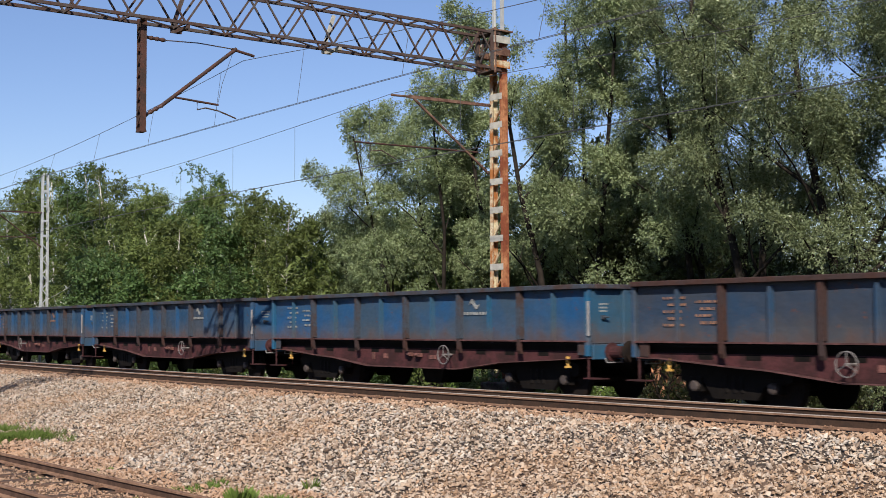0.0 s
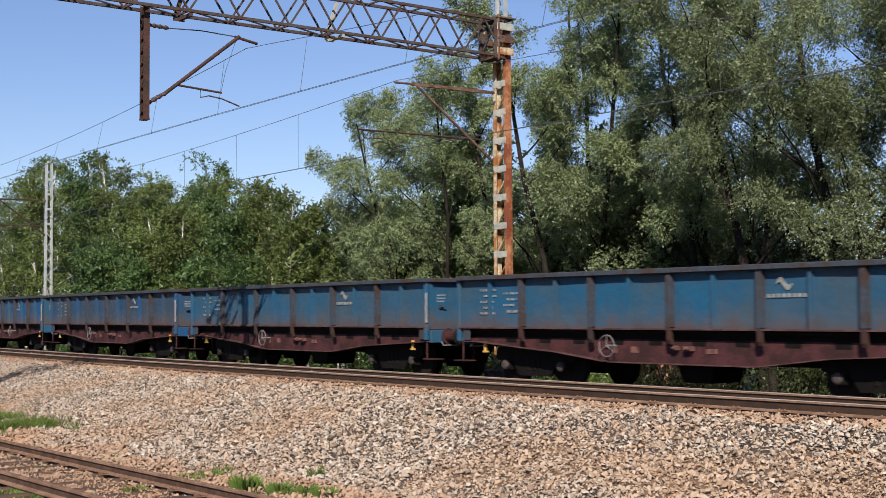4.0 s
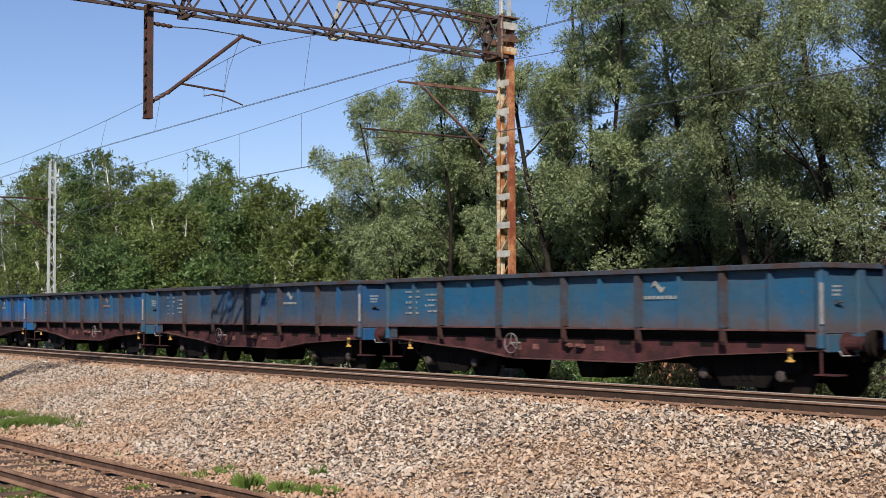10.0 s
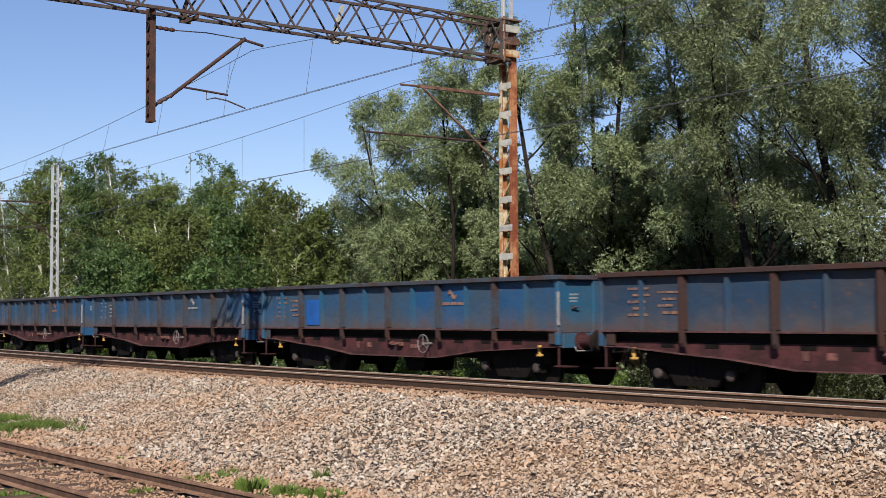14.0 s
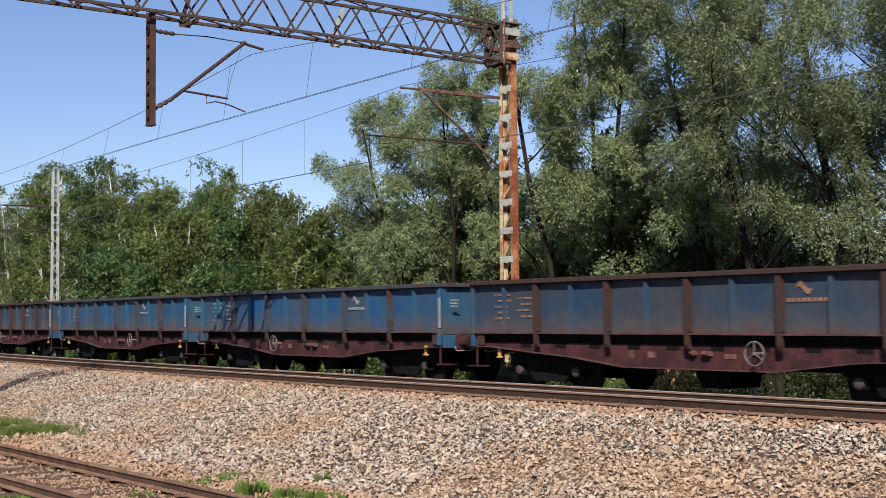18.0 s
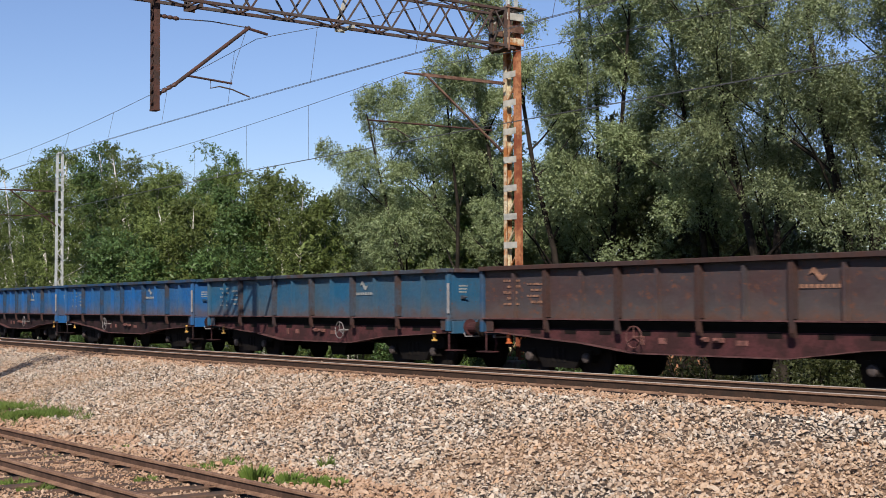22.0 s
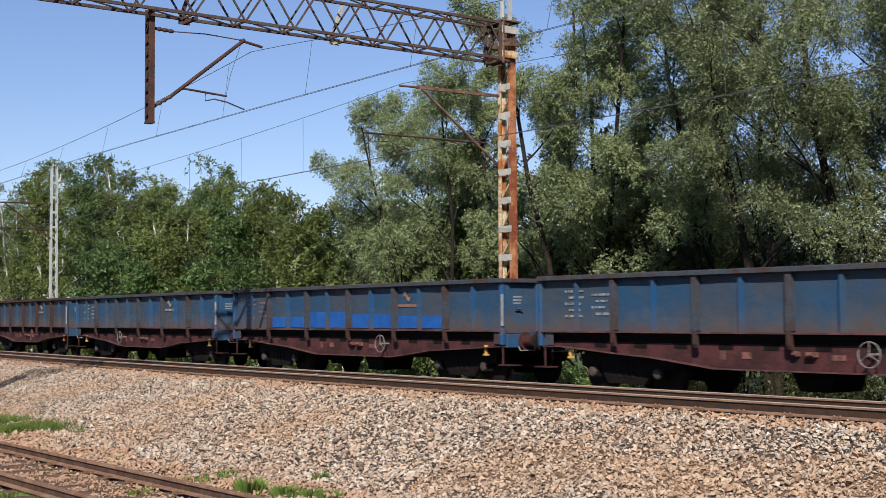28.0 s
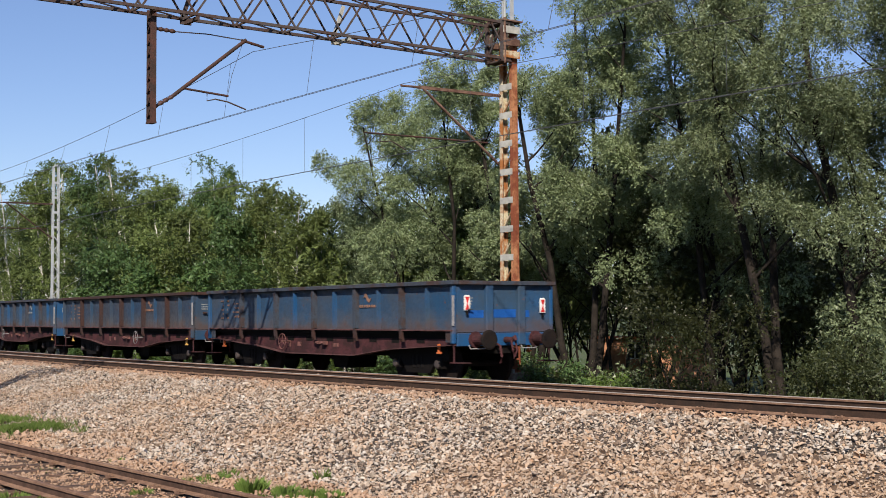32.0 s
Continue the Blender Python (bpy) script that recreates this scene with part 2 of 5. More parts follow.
def ballast(name, dust):
    n = Nodes(name)
    i = n.island()
    r = n.t.nodes.new("ShaderNodeValToRGB")
    n.set(r.inputs[0], i)
    el = r.color_ramp.elements
    el[0].position, el[0].color = 0.0, (0.12, 0.088, 0.07, 1)
    el[1].position, el[1].color = 1.0, (0.62, 0.56, 0.49, 1)
    for p, c in ((0.12, (0.22, 0.16, 0.122, 1)), (0.28, (0.37, 0.29, 0.225, 1)), (0.44, (0.48, 0.40, 0.325, 1)), (0.55, (0.46, 0.305, 0.20, 1)), (0.68, (0.52, 0.445, 0.37, 1)), (0.80, (0.36, 0.325, 0.295, 1)), (0.92, (0.55, 0.485, 0.415, 1))):
        e = el.new(p)
        e.color = c
    c = n.mix(n.ramp(n.noise(0.30, 4.0), 0.46, 0.70, 0.72 * dust, 0.55 + 0.35 * dust), r.outputs[0], (0.40, 0.235, 0.125) if dust < 0.5 else (0.40, 0.235, 0.14))
    c = n.mix(n.ramp(n.noise(1.6, 4.0), 0.45, 0.75, 0.05, 0.3), c, (0.33, 0.27, 0.21))
    c = n.mix(n.ramp(n.noise(30.0, 3.0), 0.4, 0.8, 0, 0.35), c, (0.16, 0.13, 0.11))
    return n.done(c, 0.9, 0.0, n.noise(60.0, 2.0), 0.004, 0.6, 0.2)


STONE = ballast("ballast_stone", 0.0)
STONE_RUST = ballast("ballast_stone_rust_dusted", 0.9)


def earth():
    """Ground: ballast bed by the tracks, grass and scrub floor beyond, told apart by the ground's own edge."""
    n = Nodes("ground_earth")
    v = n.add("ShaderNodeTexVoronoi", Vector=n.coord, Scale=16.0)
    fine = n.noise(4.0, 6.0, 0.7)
    # bed near black: shade in the gaps between the stones, as colour
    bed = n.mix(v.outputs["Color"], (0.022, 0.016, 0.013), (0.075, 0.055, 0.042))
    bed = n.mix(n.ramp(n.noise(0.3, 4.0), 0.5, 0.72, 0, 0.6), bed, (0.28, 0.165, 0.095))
    turf = n.mix(fine, (0.035, 0.055, 0.018), (0.085, 0.12, 0.035))
    turf = n.mix(n.ramp(n.noise(0.6, 4.0), 0.5, 0.7, 0, 0.6), turf, (0.13, 0.10, 0.06))
    tag = n.t.nodes.new("ShaderNodeAttribute")
    tag.attribute_name = "turf"
    f = n.ramp(n.math("ADD", tag.outputs["Fac"], n.math("MULTIPLY", n.math("SUBTRACT", fine, 0.5), 0.6)), 0.4, 0.6)
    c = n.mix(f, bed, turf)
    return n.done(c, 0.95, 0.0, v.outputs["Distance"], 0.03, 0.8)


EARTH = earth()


# ---- mesh helpers ----
def box(bm, x0, x1, y0, y1, z0, z1):
    vs = [bm.verts.new(p) for p in ((x0, y0, z0), (x1, y0, z0), (x1, y1, z0), (x0, y1, z0), (x0, y0, z1), (x1, y0, z1), (x1, y1, z1), (x0, y1, z1))]
    for f in ((3, 2, 1, 0), (4, 5, 6, 7), (0, 1, 5, 4), (1, 2, 6, 5), (2, 3, 7, 6), (3, 0, 4, 7)):
        bm.faces.new([vs[i] for i in f])
    return vs


def bevelled(bm, width=0.008, steps=1):
    bmesh.ops.bevel(bm, geom=bm.edges[:], offset=width, segments=steps, affect="EDGES", clamp_overlap=True)
    return bm


def tube(bm, pts, radii, sides=8, cap=True):
    """A round bar along points, with a radius at each."""
    rings = []
    for i, p in enumerate(pts):
        p = Vector(p)
        d = (Vector(pts[min(i + 1, len(pts) - 1)]) - Vector(pts[max(i - 1, 0)])).normalized()
        a = d.orthogonal().normalized() if abs(d.z) > 0.9 else d.cross(Vector((0, 0, 1))).normalized()
        b = d.cross(a)
        r = radii[i] if isinstance(radii, (list, tuple)) else radii
        rings.append([bm.verts.new(p + r * (math.cos(k * math.tau / sides) * a + math.sin(k * math.tau / sides) * b)) for k in range(sides)])
    for lo, hi in zip(rings, rings[1:]):
        for k in range(sides):
            bm.faces.new((lo[k], lo[(k + 1) % sides], hi[(k + 1) % sides], hi[k]))
    if cap:
        bm.faces.new(rings[0][::-1]), bm.faces.new(rings[-1])
    return rings


def bar(bm, a, b, w, h):
    """A flat or square bar from a to b: w across, h up."""
    a, b = Vector(a), Vector(b)
    d = (b - a).normalized()
    side = d.cross(Vector((0, 0, 1)))
    side = side.normalized() if side.length > 1e-3 else Vector((1, 0, 0))
    up = side.cross(d)
    vs = [bm.verts.new(p + side * sx * w / 2 + up * sz * h / 2) for p in (a, b) for sx, sz in ((-1, -1), (1, -1), (1, 1), (-1, 1))]
    for f in ((3, 2, 1, 0), (4, 5, 6, 7), (0, 1, 5, 4), (1, 2, 6, 5), (2, 3, 7, 6), (3, 0, 4, 7)):
        bm.faces.new([vs[i] for i in f])


def prism(bm, outline, y0, y1):
    """An outline in x and z, drawn out along y."""
    a = [bm.verts.new((x, y0, z)) for x, z in outline]
    b = [bm.verts.new((x, y1, z)) for x, z in outline]
    bm.faces.new(a), bm.faces.new(b[::-1])
    for i in range(len(a)):
        j = (i + 1) % len(a)
        bm.faces.new((a[j], a[i], b[i], b[j]))


def comb(spans, foot, top):
    """Outline of a row of strokes standing on one thin line."""
    line = foot + 0.005
    pts = [(spans[0][0], foot), (spans[-1][1], foot)]
    for a, b in reversed(spans):
        pts += [(b, top), (a, top), (a, line)] if (a, b) == spans[0] else [(b, top), (a, top), (a, line), (a - 0.006, line)]
        if (a, b) != spans[0]:
            nxt = [q for q in spans if q[1] < a][-1][1]
            pts += [(nxt, line)]
    return pts


def prism_x(bm, outline, x0, x1):
    a = [bm.verts.new((x0, y, z)) for y, z in outline]
    b = [bm.verts.new((x1, y, z)) for y, z in outline]
    bm.faces.new(a), bm.faces.new(b[::-1])
    for i in range(len(a)):
        j = (i + 1) % len(a)
        bm.faces.new((a[j], a[i], b[i], b[j]))


def mesh_of(name, bm, material, smooth=False):
    bmesh.ops.recalc_face_normals(bm, faces=bm.faces[:])
    me = bpy.data.meshes.new(name)
    bm.to_mesh(me)
    bm.free()
    me.materials.append(material)
    if smooth:
        me.shade_smooth()
    return me


def part(name, bm, material, parent=None, label="", smooth=False, where=None):
    ob = new(name, mesh_of(name, bm, material, smooth))
    ob.parent = parent
    if where is not None:
        ob.matrix_basis = where
    return tagged(ob, label)


def again(ob, where=None, parent=None):
    """Another object on the same mesh."""
    o = new(ob.name.split(".")[0], ob.data)
    o.parent = parent or ob.parent
    if where is not None:
        o.matrix_basis = where
    if "label" in ob:
        o["label"] = ob["label"]
    return o


def thing(name, where, label, category, group="", kind=""):
    ob = new(name)
    ob.matrix_basis = where
    return tagged(ob, label, category, group, kind)


def quick_mesh(name, verts, faces_flat, size, material):
    """A mesh of many equal faces (size corners each) from arrays."""
    me = bpy.data.meshes.new(name)
    n = len(faces_flat) // size
    me.vertices.add(len(verts)), me.loops.add(len(faces_flat)), me.polygons.add(n)
    me.vertices.foreach_set("co", np.asarray(verts, np.float32).ravel())
    me.loops.foreach_set("vertex_index", np.asarray(faces_flat, np.int32).ravel())
    me.polygons.foreach_set("loop_start", np.arange(0, len(faces_flat), size, dtype=np.int32))
    me.update(calc_edges=True)
    me.shade_flat()
    me.materials.append(material)
    return me


# ---- ground ----
def ground_z(off, x=0.0, y=0.0):
    knots = ((-400, -0.75), (-40, -0.72), (-14.6, -0.72), (-11.2, -0.70), (-9.7, -0.66), (-6.1, 0.11), (-5.5, 0.165), (-5.2, 0.185), (-3.4, 0.18), (-2.9, 0.10), (-2.0, -0.21), (-0.9, -0.215), (1.85, -0.20), (2.6, -0.45), (3.8, -1.0), (6.5, -1.7), (12, -2.0), (40, -2.0), (400, -2.0))
    z = knots[-1][1]
    for (a, za), (b, zb) in zip(knots, knots[1:]):
        if off < b:
            w = max(0.0, (off - a) / (b - a))
            z = za + (zb - za) * w
            break
    rough = 0.05 if off < 3 else 0.18
    if -1.9 < off < 1.9 or -5.7 < off < -3.1:
        rough = 0.01
    return z + rough * (noise.noise((x * 0.5, y * 0.5, 0)) + 0.5 * noise.noise((x * 1.7, y * 1.7, 3)))


def build_ground():
    xs = [-3500, -1800, -1000, -700] + [-500 + 20 * i for i in range(18)] + [-140 + 2.0 * i for i in range(30)] + [-80 + 0.8 * i for i in range(125)] + [20 + 6 * i for i in range(12)] + [100 + 40 * i for i in range(15)] + [1000, 1800, 3500]
    offs = [-3500, -1200, -400, -150, -80, -40, -28, -20] + [-16 + 0.4 * i for i in range(50)] + [4 + 1.2 * i for i in range(26)] + [38, 50, 70, 110, 180, 350, 800, 1600, 3500]
    verts, turf = [], []
    for x in xs:
        ty = track_y(x)
        for o in offs:
            y = ty + o
            verts.append((x, y, ground_z(o, x, y)))
            turf.append(1.0 if o > 2.9 else (0.0 if o > -16.5 else 0.7))
    w = len(offs)
    faces = [k for i in range(len(xs) - 1) for j in range(w - 1) for k in (i * w + j, (i + 1) * w + j, (i + 1) * w + j + 1, i * w + j + 1)]
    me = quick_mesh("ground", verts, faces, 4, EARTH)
    me.attributes.new("turf", "FLOAT", "POINT").data.foreach_set("value", np.asarray(turf, np.float32))
    me.shade_smooth()
    return tagged(new("ground", me), "stony railway formation with scrubby grass behind the track", "ground", kind="structure")


ground = build_ground()


# ---- track ----
def rail_profile(h):
    return [(-0.07, -h), (0.07, -h), (0.07, -h + 0.015), (0.012, -h + 0.035), (0.012, -0.045), (0.036, -0.032), (0.036, -0.006), (0.028, 0), (-0.028, 0), (-0.036, -0.006), (-0.036, -0.032), (-0.012, -0.045), (-0.012, -h + 0.035), (-0.07, -h + 0.015)]


def build_rail(name, off, z, h, s0, s1, label, mat_top, mat_web):
    prof = rail_profile(h)
    ss = []
    s = s0
    while s < s1:
        ss.append(s)
        s += 2.5 if -140 < s < 40 else 20
    ss.append(s1)
    bm = bmesh.new()
    rings = []
    for s in ss:
        rings.append([bm.verts.new(at(s, off + a, z + b)) for a, b in prof])
    n = len(prof)
    for a, b in zip(rings, rings[1:]):
        for k in range(n):
            f = bm.faces.new((a[k], a[(k + 1) % n], b[(k + 1) % n], b[k]))
            f.material_index = 1 if k in (6, 7, 8) else (2 if k in (3, 4, 10, 11) else 0)
    bm.faces.new(rings[0]), bm.faces.new(rings[-1][::-1])
    me = mesh_of(name, bm, RAIL_RUST)
    me.materials.append(mat_top)
    me.materials.append(mat_web)
    return tagged(new(name, me), label, "rail", "running rails", "structure")


# the train's track lies behind and a little below the front running track, which leans into the curve
FRONT, FRONT_Z, CANT = -4.40, 0.372, 0.012
for off in (-0.7535, 0.7535):
    build_rail("rail", off, 0.0, 0.165, -720, 690, "rusty steel rail of the rear track under the train", RAIL_TOP, RAIL_WEB)
for sgn in (-1, 1):
    build_rail("rail", FRONT + sgn * 0.7535, FRONT_Z - sgn * CANT, 0.172, -720, 690, "rust-brown rail of the front track with a worn shiny head", RAIL_TOP, RAIL_WEB)
for off in (-12.9 - 0.7535, -12.9 + 0.7535):
    build_rail("rail", off, -0.5, 0.15, -720, 690, "brown rusted rail of a little used siding", RAIL_RUST, RAIL_OLD)


# ---- wagons ----
POSTS = [-HALF + HALF / 3 * i for i in range(1, 6)]
RIBS = [-HALF + HALF / 3 * (i + 0.5) for i in range(6)]
PITCH = 14.063


def build_wagon():
    w = thing("open_wagon", Matrix(), "blue open freight wagon", "freight wagon", "wagons of the train")
    for sy in (-1, 1):
        y = sy * WIDE
        for i in range(6):
            a, b = -HALF + HALF / 3 * i, -HALF + HALF / 3 * (i + 1)
            bm = bmesh.new()
            n = 6
            grid = [[bm.verts.new((a + (b - a) * k / n, y - sy * (0.045 + 0.012 * math.sin(k * 1.3 + i) * math.sin(m * 1.1 + i * 2)), 1.26 + (TOP - 1.30) * m / 4)) for k in range(n + 1)] for m in range(5)]
            for m in range(4):
                for k in range(n):
                    bm.faces.new((grid[m][k], grid[m][k + 1], grid[m + 1][k + 1], grid[m + 1][k]))
            back = bmesh.ops.extrude_face_region(bm, geom=bm.faces[:])
            bmesh.ops.translate(bm, verts=[v for v in back["geom"] if isinstance(v, bmesh.types.BMVert)], vec=(0, -sy * 0.02, 0))
            part("side_panel", bm, PAINTS["blue"], w, smooth=False)
        for x in POSTS:
            bm = bmesh.new()
            prism(bm, [(x - 0.065, 1.30), (x + 0.065, 1.30), (x + 0.06, 2.20), (x + 0.05, 2.31), (x - 0.05, 2.31), (x - 0.06, 2.20)], y + sy * 0.075, y - sy * 0.05)
            part("side_post", bm, FRAME, w)
            bm = bmesh.new()
            # the post runs on below the lip and turns in to the sill
            prism_x(bm, [(y + sy * 0.074, 1.298), (y + sy * 0.066, 1.06), (y + sy * 0.03, 0.985), (y - sy * 0.03, 0.985), (y + sy * 0.0, 1.10), (y + sy * 0.02, 1.298)], x - 0.05, x + 0.05)
            part("post_foot", bm, FRAME_BROWN, w)
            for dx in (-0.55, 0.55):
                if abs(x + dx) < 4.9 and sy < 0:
                    # no hole is cut: a flat dark plate paints the shade inside an opening
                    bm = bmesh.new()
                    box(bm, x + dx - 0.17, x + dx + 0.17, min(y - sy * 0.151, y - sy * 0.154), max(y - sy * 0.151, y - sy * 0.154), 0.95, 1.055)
                    part("sill_opening", bm, DARK, w, "flat dark plate painted as a shaded sill opening")
        for x in RIBS:
            bm = bmesh.new()
            prism(bm, [(x - 0.035, 1.275), (x + 0.035, 1.275), (x + 0.035, 2.16), (x + 0.025, 2.24), (x - 0.025, 2.24), (x - 0.035, 2.16)], y + sy * 0.055, y - sy * 0.05)
            part("side_rib", bm, PAINTS["blue"], w)
        for sx in (-1, 1):
            bm = bmesh.new()
            x = sx * HALF
            box(bm, x - 0.09, x + 0.02, y - 0.05, y + 0.05, 0.96, 2.31)
            part("corner_post", bevelled(bm, 0.012), PAINTS["blue"], w)
        for sx in (-1, 1) if sy < 0 else ():
            bm = bmesh.new()
            x = sx * (HALF - 0.21)
            box(bm, x - 0.12, x + 0.12, min(y - sy * 0.02, y + sy * 0.01), max(y - sy * 0.02, y + sy * 0.01), 0.98, 1.243)
            part("corner_plate", bevelled(bm, 0.008), FRAME, w)
        bm = bmesh.new()
        prism(bm, [(-HALF - 0.06, 2.30), (HALF + 0.06, 2.30), (HALF + 0.06, 2.40), (-HALF - 0.06, 2.40)], y + sy * 0.115, y - sy * 0.08)
        part("top_rail", bevelled(bm, 0.012), FRAME, w)
        bm = bmesh.new()
        box(bm, -HALF, HALF, min(y + sy * 0.055, y - sy * 0.10), max(y + sy * 0.055, y - sy * 0.10), 1.245, 1.275)
        part("bottom_lip", bm, FLANGE, w)
        # fish-bellied sill
        low = [(-HALF, 0.97), (-HALF + 0.5, 0.965), (-HALF + 2.4, 0.83), (-HALF + 3.1, 0.79), (-1.75, 0.62), (1.95, 0.62), (3.55, 0.80), (4.2, 0.83), (HALF, 0.94)]
        bm = bmesh.new()
        prism(bm, [(HALF, 1.06)] + [(-HALF, 1.06)] + low, y - sy * 0.155, y - sy * 0.17)
        part("side_sill", bm, SILL, w)
        bm = bmesh.new()
        for (xa, za), (xb, zb) in zip(low, low[1:]):
            vs = [bm.verts.new(p) for p in ((xa, y + sy * 0.0, za), (xb, y + sy * 0.0, zb), (xb, y - sy * 0.25, zb), (xa, y - sy * 0.25, za), (xa, y + sy * 0.0, za - 0.018), (xb, y + sy * 0.0, zb - 0.018), (xb, y - sy * 0.25, zb - 0.018), (xa, y - sy * 0.25, za - 0.018))]
            for f in ((3, 2, 1, 0), (4, 5, 6, 7), (0, 1, 5, 4), (1, 2, 6, 5), (2, 3, 7, 6), (3, 0, 4, 7)):
                bm.faces.new([vs[i] for i in f])
        part("sill_flange", bm, FLANGE, w)
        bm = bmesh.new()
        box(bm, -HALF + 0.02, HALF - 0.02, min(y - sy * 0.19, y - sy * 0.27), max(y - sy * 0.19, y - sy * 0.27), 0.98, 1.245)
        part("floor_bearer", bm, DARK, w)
        for k, x in enumerate((-HALF + 0.75, HALF - 0.75)):
            bm = bmesh.new()
            yy = y - sy * 0.10
            box(bm, x - 0.035, x + 0.035, yy - 0.02, yy + 0.02, 0.80, 0.95)
            box(bm, x - 0.065, x + 0.065, yy - 0.03, yy + 0.03, 0.72, 0.76)
            tube(bm, [(x, yy, 0.73), (x, yy, 0.84)], 0.03, 8)
            part("rope_hook", bm, YELLOW, w)
        for sx in (-1, 1):
            bm = bmesh.new()
            x = sx * (HALF + 0.05)
            tube(bm, [(x - sx * 0.1, y - sy * 0.03, 0.98), (x - sx * 0.1, y - sy * 0.03, 0.54)], 0.022, 6)
            box(bm, min(x - sx * 0.22, x + sx * 0.22), max(x - sx * 0.22, x + sx * 0.22), min(y, y - sy * 0.28), max(y, y - sy * 0.28), 0.515, 0.54)
            part("step", bm, SILL, w)
        # small painted plates on the sill
        for xx, ww, hh in ((-1.65, 0.06, 0.16), (-1.1, 0.10, 0.12), (0.85, 0.14, 0.09)) if sy < 0 else ():
            bm = bmesh.new()
            xx *= -sy
            box(bm, xx - ww, xx + ww, min(y - sy * 0.155, y - sy * 0.145), max(y - sy * 0.155, y - sy * 0.145), 0.86 - hh / 2, 0.86 + hh / 2)
            part("sill_plate", bm, HANDW_RUST, w)
        # brake hand wheel
        x = 1.62 * -sy
        bm = bmesh.new()
        c = Vector((x, y + sy * 0.10, 0.93))
        n = 20
        ring = [c + 0.21 * Vector((math.cos(k * math.tau / n), 0, math.sin(k * math.tau / n))) for k in range(n + 1)]
        tube(bm, ring, 0.012, 6, False)
        for k in range(3):
            a = k * math.tau / 3 + math.pi / 2
            tube(bm, [c, c + 0.21 * Vector((math.cos(a), 0, math.sin(a)))], 0.010, 5)
        tube(bm, [c + Vector((0, sy * 0.02, 0)), c - Vector((0, sy * 0.26, 0))], 0.024, 8)
        part("brake_handwheel", bm, HANDW, w, "spoked brake hand wheel")
        for xx, ww, zz in ((0.35, 0.10, 0.90), (0.02, 0.06, 0.91)) if sy < 0 else ():
            bm = bmesh.new()
            xx *= -sy
            box(bm, xx - ww, xx + ww, min(y - sy * 0.153, y - sy * 0.04), max(y - sy * 0.153, y - sy * 0.04), zz - 0.045, zz + 0.045)
            tube(bm, [(xx - ww * 0.7, y - sy * 0.04, zz), (xx + ww * 0.7, y - sy * 0.04, zz)], 0.03, 8)
            part("brake_lever_box", bevelled(bm, 0.008), HANDW_RUST, w)
    for sx in (-1, 1):
        x = sx * HALF
        bm = bmesh.new()
        box(bm, min(x, x - sx * 0.03), max(x, x - sx * 0.03), -WIDE + 0.05, WIDE - 0.05, 1.20, 2.31)
        part("end_panel", bm, PAINTS["blue"], w)
        for yy in (-0.47, 0.47):
            bm = bmesh.new()
            box(bm, min(x, x + sx * 0.10), max(x, x + sx * 0.10), yy - 0.10, yy + 0.10, 0.92, 2.31)
            part("end_post", bevelled(bm, 0.012), PAINTS["blue"], w)
        bm = bmesh.new()
        box(bm, min(x - sx * 0.06, x + sx * 0.13), max(x - sx * 0.06, x + sx * 0.13), -WIDE + 0.081, WIDE - 0.081, 2.30, 2.397)
        part("end_top_rail", bevelled(bm, 0.012), FRAME, w)
        bm = bmesh.new()
        box(bm, min(x, x + sx * 0.06), max(x, x + sx * 0.06), -WIDE + 0.06, WIDE - 0.06, 0.90, 1.20)
        part("headstock", bevelled(bm, 0.01), PAINTS["blue"], w)
        for yy in (-0.875, 0.875):
            bm = bmesh.new()
            x0 = x + sx * 0.06
            tube(bm, [(x0, yy, 1.05), (x0 + sx * 0.03, yy, 1.05)], 0.19, 12)
            tube(bm, [(x0 + sx * 0.03, yy, 1.05), (x0 + sx * 0.34, yy, 1.05)], 0.12, 14)
            tube(bm, [(x0 + sx * 0.34, yy, 1.05), (x0 + sx * 0.52, yy, 1.05)], 0.095, 14)
            b = part("buffer", bm, SILL, w, smooth=False)
            bm = bmesh.new()
            tube(bm, [(x0 + sx * 0.52, yy, 1.05), (x0 + sx * 0.55, yy, 1.05), (x0 + sx * 0.565, yy, 1.05)], [0.225, 0.225, 0.19], 20)
            part("buffer_head", bm, WHEEL, b)
        bm = bmesh.new()
        x0 = x + sx * 0.06
        tube(bm, [(x0, 0, 1.04), (x0 + sx * 0.28, 0, 1.04), (x0 + sx * 0.36, 0, 1.10), (x0 + sx * 0.40, 0, 1.02)], [0.07, 0.06, 0.05, 0.03], 8)
        tube(bm, [(x0 + sx * 0.30, 0.06, 1.02), (x0 + sx * 0.36, 0.06, 0.8), (x0 + sx * 0.32, 0, 0.62), (x0 + sx * 0.36, -0.06, 0.8), (x0 + sx * 0.30, -0.06, 1.02)], 0.025, 6)
        tube(bm, [(x0, -0.32, 0.98), (x0 + sx * 0.25, -0.34, 0.9), (x0 + sx * 0.33, -0.36, 0.65), (x0 + sx * 0.2, -0.3, 0.52)], 0.028, 7)
        part("coupling", bm, SILL, w)
        for yy in (-1.05, 0.45):
            bm = bmesh.new()
            tube(bm, [(x0, yy, 0.92), (x0 + sx * 0.06, yy, 0.84), (x0 + sx * 0.06, yy + 0.42, 0.84), (x0, yy + 0.42, 0.92)], 0.014, 5)
            part("shunter_grip", bm, STRIP, w)
    for sx in (-1, 1):
        x = sx * HALF
        for r, wide in enumerate((0.26, 0.24, 0.22)):
            bm = bmesh.new()
